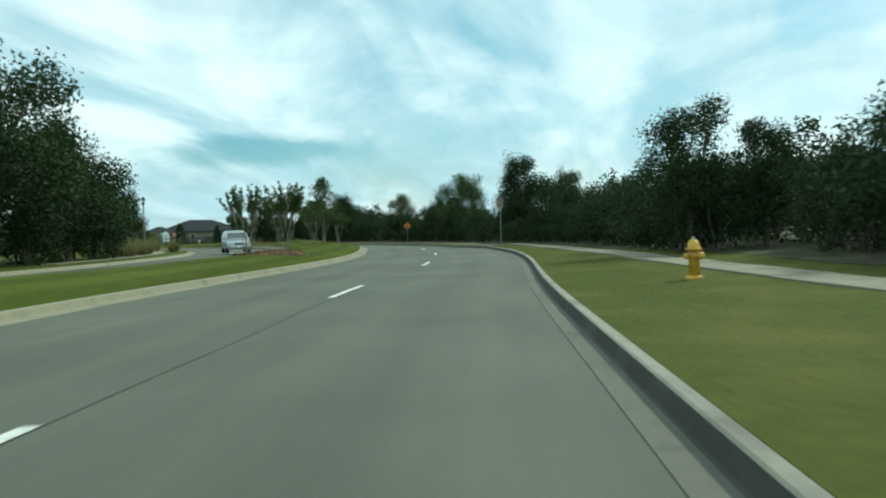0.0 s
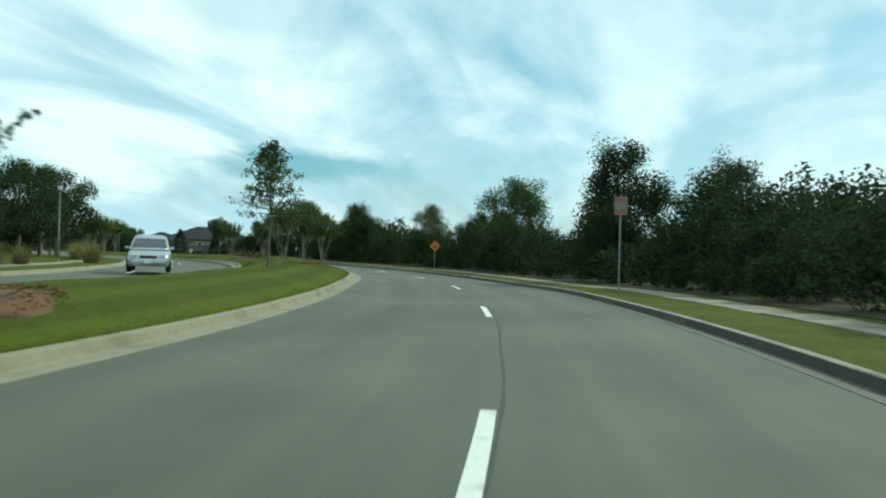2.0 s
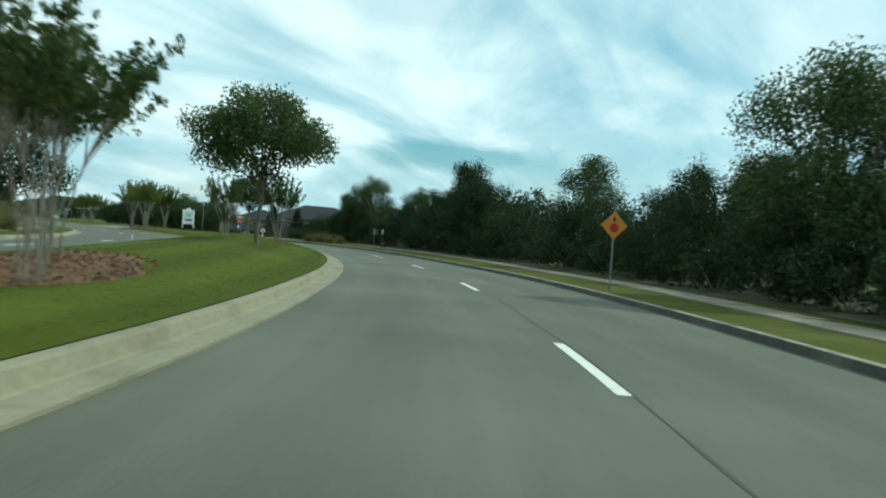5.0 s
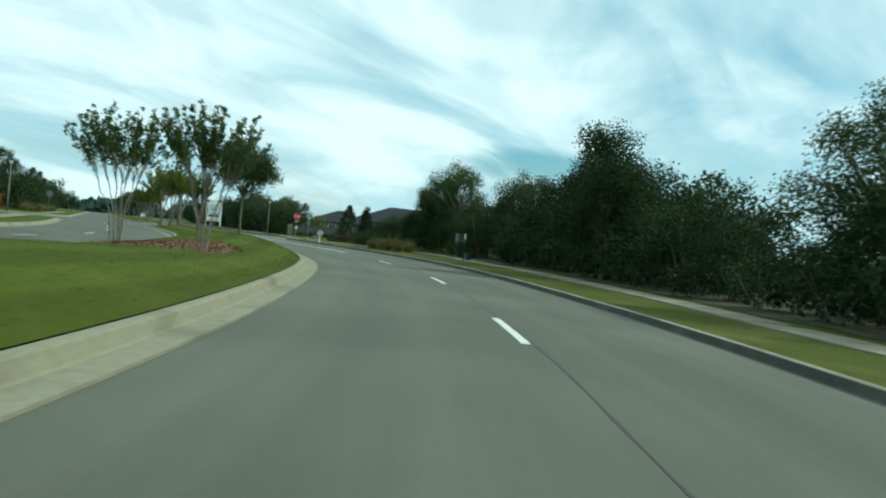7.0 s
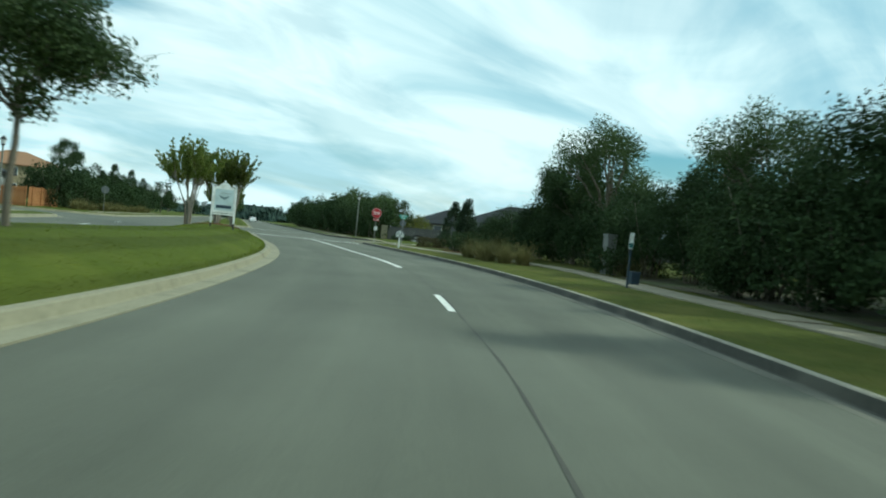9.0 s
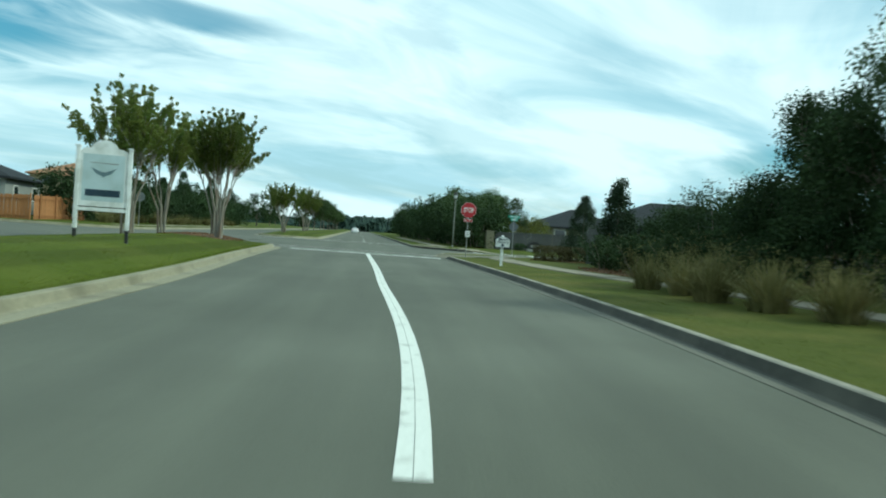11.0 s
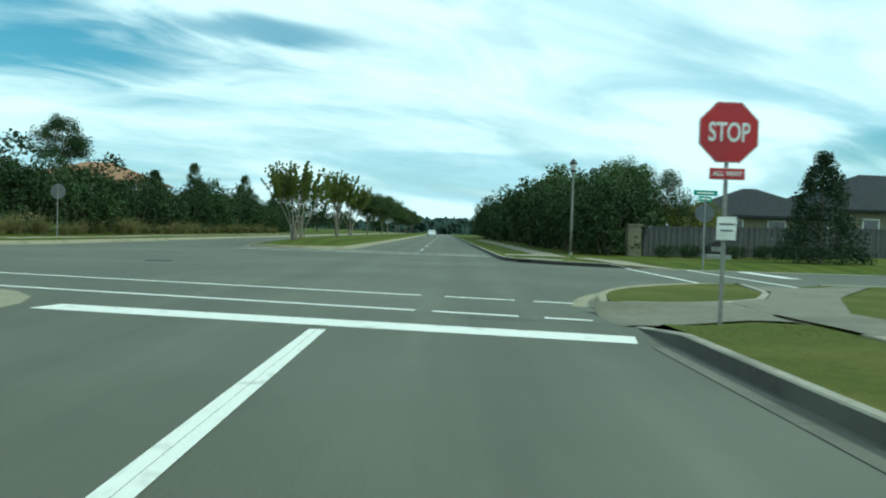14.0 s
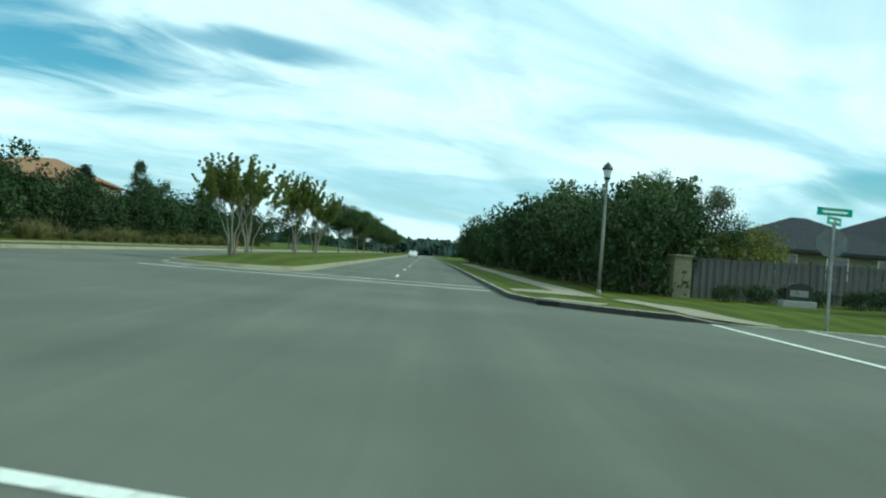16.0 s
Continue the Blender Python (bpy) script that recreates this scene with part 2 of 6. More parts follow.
LEAF_OAK = surface("oak_leaf", (0.037, 0.066, 0.018), (0.073, 0.106, 0.029), 1.5, 0.7, 0, vary=0.35, through_light=0.22, spec=0.3)
LEAF_WOOD = surface("thicket_leaf", (0.022, 0.041, 0.015), (0.044, 0.067, 0.023), 0.9, 0.8, 0, vary=0.3, through_light=0.10, spec=0.15)
LEAF_CRAPE = surface("crape_leaf", (0.040, 0.076, 0.017), (0.085, 0.115, 0.027), 1.8, 0.7, 0, vary=0.3, through_light=0.42, spec=0.3)
LEAF_PALE = surface("pale_crape_leaf", (0.100, 0.145, 0.027), (0.185, 0.205, 0.048), 1.8, 0.7, 0, vary=0.35, through_light=0.58, spec=0.3)
LEAF_SUN = surface("yellow_green_leaf", (0.10, 0.12, 0.02), (0.17, 0.17, 0.035), 1.5, 0.7, 0, vary=0.3, through_light=0.25, spec=0.3)
LEAF_CEDAR = surface("cedar_leaf", (0.018, 0.034, 0.016), (0.04, 0.058, 0.026), 1.5, 0.8, 0, vary=0.3, through_light=0.1, spec=0.2)
REED = surface("dry_grass_blade", (0.135, 0.135, 0.05), (0.255, 0.225, 0.10), 2.5, 0.9, 0, vary=0.3, through_light=0.25, spec=0.1)
# the blue-grey of distance haze is mixed into this leaf colour
HAZED_LEAF = surface("hazed_far_leaf", (0.020, 0.036, 0.030), (0.040, 0.060, 0.046), 0.5, 0.9, 0.6, 1.0, spec=0.1)
STEEL = surface("galvanised_steel", (0.22, 0.22, 0.21), (0.33, 0.33, 0.32), 12, 0.5, 0.05, 40, metal=0.6)
POST_GREY = surface("grey_post", (0.20, 0.20, 0.18), (0.30, 0.30, 0.27), 12, 0.6, 0.05, 40, metal=0.3)
SIGN_BACK = surface("sign_back", (0.13, 0.14, 0.14), (0.18, 0.19, 0.19), 6, 0.6, metal=0.3)
RED = surface("sign_red", (0.38, 0.012, 0.02), (0.45, 0.02, 0.028), 4, 0.45, c=(0.33, 0.02, 0.03), c_scale=2)
FADED_RED = surface("faded_red", (0.24, 0.105, 0.075), (0.30, 0.14, 0.10), 6, 0.6)
WHITE = surface("sign_white", (0.74, 0.75, 0.73), (0.82, 0.83, 0.81), 4, 0.5, c=(0.6, 0.61, 0.57), c_scale=2.5)
ORANGE = surface("sign_amber", (0.50, 0.20, 0.018), (0.58, 0.25, 0.026), 4, 0.45)
BLACK = surface("black_paint", (0.012, 0.012, 0.013), (0.025, 0.025, 0.026), 8, 0.5)
TEAL = surface("teal_paint", (0.01, 0.10, 0.10), (0.015, 0.13, 0.13), 6, 0.5)
NAVY = surface("navy_paint", (0.012, 0.03, 0.05), (0.02, 0.04, 0.065), 6, 0.5)
GREEN_SIGN = surface("sign_green", (0.005, 0.19, 0.12), (0.008, 0.24, 0.15), 5, 0.45)
YELLOW = surface("hydrant_yellow", (0.56, 0.34, 0.03), (0.66, 0.42, 0.045), 7, 0.5, 0.15, 40, c=(0.40, 0.22, 0.03), c_scale=4)
SILVER = surface("silver_dome", (0.5, 0.5, 0.48), (0.6, 0.6, 0.58), 8, 0.35, metal=0.7)
FENCE_GREY = surface("weathered_wood", (0.058, 0.060, 0.058), (0.105, 0.106, 0.100), 6, 0.95, 0.4, 30, stretch=(1, 1, 0.15), vary=0.18)
FENCE_NEW = surface("cedar_stained_wood", (0.30, 0.13, 0.045), (0.40, 0.19, 0.07), 6, 0.9, 0.4, 30, stretch=(1, 1, 0.15), vary=0.15)
STUCCO = surface("tan_stucco", (0.29, 0.235, 0.14), (0.36, 0.295, 0.185), 8, 0.95, 0.3, 60)
STUCCO_GREY = surface("grey_stucco", (0.24, 0.25, 0.23), (0.30, 0.31, 0.29), 8, 0.95, 0.3, 60)
ROOF_TAN = surface("tan_shingle", (0.19, 0.105, 0.055), (0.27, 0.15, 0.08), 5, 0.95, 0.5, 20)
ROOF_DARK = surface("dark_shingle", (0.018, 0.020, 0.023), (0.034, 0.037, 0.041), 5, 0.95, 0.5, 20, spec=0.2)
WINDOW = surface("window_glass", (0.02, 0.03, 0.035), (0.03, 0.04, 0.045), 2, 0.08, spec=0.9)
TRIM = surface("white_trim", (0.7, 0.69, 0.64), (0.78, 0.77, 0.72), 5, 0.7)
CAR_PAINT = surface("silver_car_paint", (0.42, 0.44, 0.46), (0.46, 0.48, 0.50), 3, 0.28, metal=0.55)
CAR_WHITE = surface("white_car_paint", (0.7, 0.7, 0.7), (0.75, 0.75, 0.75), 3, 0.3)
RUBBER = surface("tyre_rubber", (0.015, 0.015, 0.015), (0.03, 0.03, 0.03), 10, 0.9)
LENS = surface("headlight_lens", (0.55, 0.57, 0.58), (0.7, 0.72, 0.73), 5, 0.12)

# ---- building helpers ----


def part(name, data, material, parent=None, label=""):
    """Link a bmesh, or a mesh, as one mesh object under parent."""
    if isinstance(data, bmesh.types.BMesh):
        me = bpy.data.meshes.new(name)
        data.to_mesh(me)
        data.free()
    else:
        me = data
    if material and not me.materials:
        me.materials.append(material)
    ob = new(name, me)
    if parent:
        ob.parent = parent
    if label:
        tagged(ob, label)
    return ob


def mesh_of(name, verts, faces, smooth=False):
    me = bpy.data.meshes.new(name)
    me.from_pydata([tuple(map(float, v)) for v in verts], [], faces)
    if smooth:
        me.polygons.foreach_set("use_smooth", [True] * len(me.polygons))
    me.update()
    return me


def root(name, label, category, m=None, group="", kind=""):
    ob = new(name)
    tagged(ob, label, category, group, kind)
    if m is not None:
        ob.matrix_basis = m
    return ob


def box_bm(sx, sy, sz, bevel=0.0, at_z=0.0, cx=0.0, cy=0.0):
    """A box standing on at_z, with bevelled edges."""
    bm = bmesh.new()
    bmesh.ops.create_cube(bm, size=1.0, matrix=Matrix.Translation((cx, cy, at_z + sz / 2)) @ Matrix.Diagonal((sx, sy, sz, 1)))
    if bevel:
        bmesh.ops.bevel(bm, geom=bm.edges[:], offset=bevel, segments=2, affect="EDGES", profile=0.6)
    return bm


def lathe_bm(profile, sides=20):
    """Turn (radius, z) rows round the z axis."""
    bm = bmesh.new()
    rings = []
    for r, z in profile:
        rings.append([bm.verts.new((r * math.cos(2 * math.pi * k / sides), r * math.sin(2 * math.pi * k / sides), z)) for k in range(sides)])
    for a, b in zip(rings, rings[1:]):
        for k in range(sides):
            bm.faces.new((a[k], a[(k + 1) % sides], b[(k + 1) % sides], b[k]))
    bm.faces.new(rings[0][::-1])
    bm.faces.new(rings[-1])
    for f in bm.faces:
        f.smooth = True
    return bm


def plate_bm(points, thick, bevel=0.0):
    """An upright plate in the xz plane, with its face to -y."""
    bm = bmesh.new()
    front = [bm.verts.new((x, -thick / 2, z)) for x, z in points]
    back = [bm.verts.new((x, thick / 2, z)) for x, z in points]
    bm.faces.new(front)
    bm.faces.new(back[::-1])
    n = len(points)
    for k in range(n):
        bm.faces.new((front[k], back[k], back[(k + 1) % n], front[(k + 1) % n]))
    bmesh.ops.recalc_face_normals(bm, faces=bm.faces[:])
    return bm


def letters(text, size, depth=0.002, bold=0.0):
    """Built-in font as a mesh in the xz plane, facing -y, centred."""
    cu = bpy.data.curves.new("letters", "FONT")
    cu.body, cu.size, cu.extrude, cu.align_x, cu.align_y = text, size, depth, "CENTER", "CENTER"
    cu.offset = bold
    ob = bpy.data.objects.new("letters", cu)
    scene.collection.objects.link(ob)
    bpy.context.view_layer.update()
    me = bpy.data.meshes.new_from_object(ob.evaluated_get(bpy.context.evaluated_depsgraph_get()))
    bpy.data.objects.remove(ob)
    me.transform(Matrix.Rotation(radians(90), 4, "X"))
    return me


# ---- the road's line: s metres along, o metres to its right ----
END = np.array([-55.2, 139.5])
AHEAD = np.array([-0.728, 0.6856])
LINE = np.array([(-9.5, -60), (-6.2, -30), (-3.6, -10), (-2.6, 2), (-1.8, 15), (-0.85, 26), (-0.45, 36), (-0.9, 46), (-2.4, 57.5), (-4.9, 67.5),
                 (-8.4, 78), (-12.9, 88.5), (-18.4, 98.7), (-25.0, 108.3), (-31.8, 116.8), (-39.4, 124.7), (-47.2, 132.1), (-55.2, 139.5)]
                + [tuple(END + AHEAD * d) for d in (12, 25, 60, 140, 300, 700)], float)


def spline(knots, step=0.5):
    """A natural cubic through the knots."""
    d = np.r_[0, np.cumsum(np.linalg.norm(np.diff(knots, axis=0), axis=1))]
    h, n, cols = np.diff(d), len(d), []
    s = np.arange(0, d[-1], step)
    i = np.clip(np.searchsorted(d, s, side="right") - 1, 0, n - 2)
    u = s - d[i]
    for y in knots.T:
        a, b = np.eye(n), np.zeros(n)
        for k in range(1, n - 1):
            a[k, k - 1:k + 2] = h[k - 1], 2 * (h[k - 1] + h[k]), h[k]
            b[k] = 6 * ((y[k + 1] - y[k]) / h[k] - (y[k] - y[k - 1]) / h[k - 1])
        m = np.linalg.solve(a, b)
        cols.append(y[i] + u * ((y[i + 1] - y[i]) / h[i] - h[i] * (2 * m[i] + m[i + 1]) / 6) + m[i] * u ** 2 / 2 + (m[i + 1] - m[i]) / (6 * h[i]) * u ** 3)
    return np.stack(cols, 1)


Q = spline(LINE)
QS = np.r_[0, np.cumsum(np.linalg.norm(np.diff(Q, axis=0), axis=1))]
QS = QS - QS[np.argmin(np.abs(Q[:, 1]))]
QT = np.gradient(Q, axis=0)
QT /= np.linalg.norm(QT, axis=1)[:, None]


def at(s, o):
    x, y = np.interp(s, QS, Q[:, 0]), np.interp(s, QS, Q[:, 1])
    tx, ty = np.interp(s, QS, QT[:, 0]), np.interp(s, QS, QT[:, 1])
    return x + ty * o, y - tx * o


def heading(s):
    """Degrees by which the road at s has turned left from +y."""
    return math.degrees(math.atan2(-np.interp(s, QS, QT[:, 0]), np.interp(s, QS, QT[:, 1])))


def ease(x, a, b):
    u = np.clip((np.asarray(x, float) - a) / (b - a), 0, 1)
    return u * u * (3 - 2 * u)


RE = 3.95


def knots(s, table):
    """A smooth curve through (s, value) rows."""
    k = np.array(table, float)
    grid = np.arange(-80, 720, 1.0)
    rough = np.interp(grid, k[:, 0], k[:, 1])
    kernel = np.hanning(11)
    rough = np.convolve(np.pad(rough, 5, mode="edge"), kernel / kernel.sum(), mode="valid")
    return np.interp(np.asarray(s, float), grid, rough)


EDGE = ((-60, -5.05), (16, -5.02), (34, -4.52), (50, -4.48), (57, -4.15), (64, -3.96), (76, -3.88), (84, -3.88), (92, -3.98), (100, -4.05), (108, -4.15), (116, -4.25), (126, -4.32), (136, -4.45), (146, -4.82), (178, -4.86), (186, -4.33), (700, -4.33))
MOUND = ((-60, 0.40), (24, 0.36), (36, 0.44), (50, 0.52), (58, 0.42), (65, 0.36), (71, 0.52), (79, 0.70), (85, 0.58), (93, 0.32), (97, 0.34), (104, 0.52), (112, 0.58), (124, 0.52), (140, 0.42), (160, 0.40), (700, 0.40))


def left_edge(s):
    """Offset of the median's near edge: the lanes are wider at the bend's start and towards the stop."""
    return knots(s, EDGE)


def tilt(s):
    """Cross fall to the right."""
    return 0.030 * ease(s, 46, 60) * (1 - ease(s, 96, 116))


def road_z(s, o):
    return -tilt(s) * np.clip(o, -5, 5)


def wave(x, y):
    return 0.5 * np.sin(0.31 * x + 0.4) * np.cos(0.27 * y) + 0.3 * np.sin(0.83 * x + 0.6 * y) + 0.2 * np.cos(1.9 * x - 1.3 * y)


def lawn_z(s, o):
    s, o = np.broadcast_arrays(np.asarray(s, float), np.asarray(o, float))
    x, y = at(s, o)
    right = 0.15 + road_z(s, o) + (0.10 * ease(o, 4.0, 9) + 0.25 * ease(o, 9, 16)) * (1 - 0.85 * ease(s, 146, 162)) + 0.6 * ease(o, 14, 40)
    peak = knots(s, MOUND)
    across = np.clip((left_edge(s) - o) / (9.62 + left_edge(s)), 0, 1)
    hump = np.sin(np.pi * across) ** 0.8
    middle = 0.15 + road_z(s, -4.4) * (1 - across) + peak * hump * np.where(s < 172, 1 - ease(s, 151.5, 160.0), ease(s, 188.4, 196))
    left = 0.15 + 0.15 * ease(-o, 18, 26) + 0.7 * ease(-o, 24, 50)
    z = np.where(o > 0, right, np.where(o > -12, middle, left))
    side = np.where(o > 0, ease(s, 160, 166.0) * (1 - ease(s, 175.7, 181)), ease(s, 153, 159.4) * (1 - ease(s, 178.6, 185)))
    z = np.where((o > 0) | (o < -12), z * (1 - side) + 0.15 * side, z)
    dip = ease(s, 156.8, 157.7) * (1 - ease(s, 158.95, 159.4)) * (1 - ease(o, 3.95, 5.6)) * (o > 0) + ease(o, 8.2, 8.8) * (1 - ease(o, 10.0, 10.6)) * ease(s, 164.2, 166.0) * (1 - ease(s, 166.2, 168)) + 0.9 * ease(o, 7.6, 8.4) * ease(s, 174.5, 175.0) * (1 - ease(s, 176.0, 179.5))
    z = z - 0.15 * dip
    rim = ease(np.abs(o), 46, 60)
    z = z * (1 - rim) - 0.57 * rim
    near = np.minimum(np.minimum(np.abs(o - RE), np.abs(o - left_edge(s))), np.minimum(np.abs(o + 9.62), np.abs(o + 17.6)))
    return z + 0.035 * wave(x, y) * np.clip(near / 1.5, 0, 1)


def stand(s, o, turn=0.0, scale=1.0, sink=0.0, squash=1.0):
    """A pose on the ground at s, o, that faces back along the road when turn is 0."""
    x, y = at(s, o)
    z = float(lawn_z(s, o)) if not (-3.8 < o < 3.5 or -17.0 < o < -9.9) else float(road_z(s, o))
    return Matrix.Translation((x, y, z - sink)) @ Matrix.Rotation(radians(heading(s) + turn), 4, "Z") @ Matrix.Diagonal((scale, scale, scale * squash, 1))


def ribbon(name, s_values, columns, height, material, label="", category="", uvless=True):
    """A sheet along the road: columns are offsets, or functions of s."""
    s = np.asarray(s_values, float)
    o = np.stack([c(s) if callable(c) else np.full(len(s), float(c)) for c in columns], 1)
    ss = np.repeat(s[:, None], o.shape[1], 1)
    x, y = at(ss, o)
    z = height(ss, o)
    n, m = o.shape
    v = np.stack([x, y, z], 2).reshape(-1, 3)
    i = np.arange(n * m).reshape(n, m)
    f = np.stack([i[:-1, :-1], i[:-1, 1:], i[1:, 1:], i[1:, :-1]], 2).reshape(-1, 4)
    me = mesh_of(name, v, f.tolist(), True)
    for key, values in (("along", ss), ("across", o)):
        me.attributes.new(key, "FLOAT", "POINT").data.foreach_set("value", values.astype(np.float32).ravel())
    return tagged(part(name, me, material), label, category, kind="structure")


KERB = [(0.0, -0.25), (0.0, 0.145), (0.02, 0.158), (0.13, 0.155), (0.155, 0.138), (0.20, 0.022), (0.23, 0.006), (0.55, 0.012), (0.56, -0.15)]


KERB_PLAIN = [(0.0, -0.25), (0.0, 0.145), (0.02, 0.158), (0.11, 0.155), (0.135, 0.138), (0.175, -0.15)]
KERB_PAN = [(0.0, -0.25), (0.0, 0.145), (0.02, 0.158), (0.11, 0.155), (0.13, 0.142), (0.165, 0.018), (0.19, 0.006), (0.42, 0.008), (0.43, -0.15)]
KERB_EDGE = [(0.0, -0.2), (0.0, 0.085), (0.015, 0.096), (0.12, 0.094), (0.135, 0.082), (0.15, -0.15)]
# near-black road face: the shade on it is put into the colour
DEEP_SHADE_FACE = surface("deep_shade_kerb_face", (0.022, 0.022, 0.019), (0.045, 0.043, 0.036), 14, 0.9, 0.2, 60, c=(0.085, 0.08, 0.063), c_scale=0.8, c_low=0.56, c_high=0.72)
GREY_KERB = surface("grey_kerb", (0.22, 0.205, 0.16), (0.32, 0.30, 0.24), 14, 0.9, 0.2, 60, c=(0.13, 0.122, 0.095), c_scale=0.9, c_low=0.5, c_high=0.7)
# kerb face with its shade painted in, broken by paler patches
SHADE_FACE = surface("shade_toned_kerb_face", (0.040, 0.040, 0.032), (0.064, 0.063, 0.050), 12, 0.9, 0.2, 60, c=(0.10, 0.096, 0.076), c_scale=0.7, c_low=0.5, c_high=0.72)
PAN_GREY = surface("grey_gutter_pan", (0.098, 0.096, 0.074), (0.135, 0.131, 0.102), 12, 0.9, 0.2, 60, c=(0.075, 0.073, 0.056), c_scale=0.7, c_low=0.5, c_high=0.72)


def kerb(path, side, base, label, grey=""):
    """Concrete kerb and gutter along (s, o) rows; its back lies on the path and the gutter to the given side."""
    profile = {"": KERB, "plain": KERB_PLAIN, "pan": KERB_PAN, "edge": KERB_EDGE}[grey]
    pts = np.array(path, float)
    x, y = at(pts[:, 0], pts[:, 1])
    p = np.stack([x, y], 1)
    d = np.r_[0, np.cumsum(np.linalg.norm(np.diff(p, axis=0), axis=1))]
    rings, shrink = [], []
    for k in range(int(d[-1] // 3.05) + 1):
        for u, g in ((0.0, 0.012), (0.012, 0.0), (0.76, 0.0), (1.52, 0.0), (2.28, 0.0), (3.038, 0.0)):
            if k * 3.05 + u < d[-1]:
                rings.append(k * 3.05 + u)
                shrink.append(g)
    rings, shrink = np.array(rings + [d[-1]]), np.array(shrink + [0.0])
    px, py, pz = np.interp(rings, d, p[:, 0]), np.interp(rings, d, p[:, 1]), np.interp(rings, d, [float(base(a, b)) for a, b in pts])
    t = np.stack([np.interp(rings, d, np.gradient(p[:, 0], d)), np.interp(rings, d, np.gradient(p[:, 1], d))], 1)
    t /= np.linalg.norm(t, axis=1)[:, None]
    nx, ny = t[:, 1] * side, -t[:, 0] * side
    verts = [(px[i] + nx[i] * a, py[i] + ny[i] * a, pz[i] + (b - shrink[i] if b > -0.1 else b)) for i in range(len(rings)) for a, b in profile]
    m = len(profile)
    faces = [(i * m + j, i * m + j + 1, (i + 1) * m + j + 1, (i + 1) * m + j) for i in range(len(rings) - 1) for j in range(m - 1)]
    inner = [k % (m - 1) for k in range(len(faces))] + [0, 0]
    faces += [tuple(range(m)), tuple(range(len(verts) - 1, len(verts) - m - 1, -1))]
    me = mesh_of("kerb", verts, faces)
    me.materials.append(GREY_KERB if grey else CONCRETE)
    # plain and pan kerbs: road face takes the colour with shade in it
    me.materials.append(DEEP_SHADE_FACE if grey == "plain" else GREY_KERB if grey == "edge" else SHADE_FACE if grey else CONCRETE)
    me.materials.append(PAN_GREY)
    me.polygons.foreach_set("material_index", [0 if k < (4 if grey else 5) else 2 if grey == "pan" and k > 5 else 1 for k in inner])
    return tagged(part("kerb", me, None), label, "kerb", kind="structure")


# ---- ground, carriageways, lawns ----
bm = bmesh.new()
bmesh.ops.create_grid(bm, x_segments=24, y_segments=24, size=2500)
for vert in bm.verts:
    vert.co.z = -0.6
tagged(part("ground", bm, EARTH), "dull green-brown rough meadow out to the horizon", "ground", kind="structure")

S_ALL = np.r_[np.arange(-60, 200, 1.0), np.arange(200, 700, 10.0)]
ribbon("road", S_ALL, [lambda s, w=w: left_edge(s) + 0.45 + (RE - 0.15 - left_edge(s) - 0.45) * w for w in np.linspace(0, 1, 9)], lambda s, o: road_z(s, o), ASPHALT, "worn grey asphalt carriageway with two lanes", "road")
ribbon("road", S_ALL, np.linspace(-17.15, -10.05, 7), lambda s, o: 0 * s, ASPHALT, "worn grey asphalt carriageway beyond the grassy median", "road")
ribbon("road", np.linspace(156, 192, 20), np.linspace(-24, 12, 20), lambda s, o: 0 * s - 0.005, ASPHALT, "open asphalt of the road junction", "road")
ribbon("road", np.linspace(166.1, 175.6, 12), np.linspace(8, 75, 20), lambda s, o: 0 * s - 0.010, ASPHALT, "asphalt side street beside the wooden fence", "road")
ribbon("road", np.linspace(160.0, 177.5, 12), np.linspace(-75, -16, 20), lambda s, o: 0 * s - 0.010, ASPHALT, "asphalt side street leading off to houses", "road")


def corner(s, start, radius, edge, out):
    """Offset of a lawn's edge that rounds a corner from start on; out: +1 to the right."""
    u = np.clip(s - start, 0, radius)
    return edge + out * (radius - np.sqrt(np.maximum(radius ** 2 - u ** 2, 0)))


S_NEAR_R = np.r_[np.arange(-60, 157, 1.0), np.linspace(157, 166.0, 46)]
S_FAR_R = np.r_[np.linspace(175.7, 181.2, 14), np.arange(182, 240, 2.0), np.arange(240, 700, 20.0)]
edge_near_r = lambda s: corner(s, 159.4, 6.6, RE, 1)
edge_far_r = lambda s: corner(-s, -181.2, 5.5, RE, 1)
spread_r = [lambda s, w=w, e=edge_near_r: e(s) + (60 - e(s)) * w for w in (0, 0.004, 0.012, 0.025, 0.04, 0.055, 0.07, 0.09, 0.12, 0.16, 0.22, 0.3, 0.5, 1)]
spread_fr = [lambda s, w=w, e=edge_far_r: e(s) + (60 - e(s)) * w for w in (0, 0.004, 0.012, 0.025, 0.04, 0.055, 0.07, 0.09, 0.12, 0.16, 0.22, 0.3, 0.5, 1)]
ribbon("verge", S_NEAR_R, spread_r, lawn_z, VERGE, "mown olive-green verge with dry patches along the kerb", "grass")
WALK = ((-60, 8.5), (8, 8.5), (17, 7.55), (33, 6.5), (46, 6.05), (62, 6.1), (85, 6.8), (106, 7.15), (118, 7.05), (127, 8.1), (134, 8.7), (138, 8.3), (141, 7.45), (144.5, 6.75), (149, 6.45), (160, 6.4))
walk_r = lambda s: knots(s, WALK)


def under_wood(s, o):
    return lawn_z(s, o) + 0.02


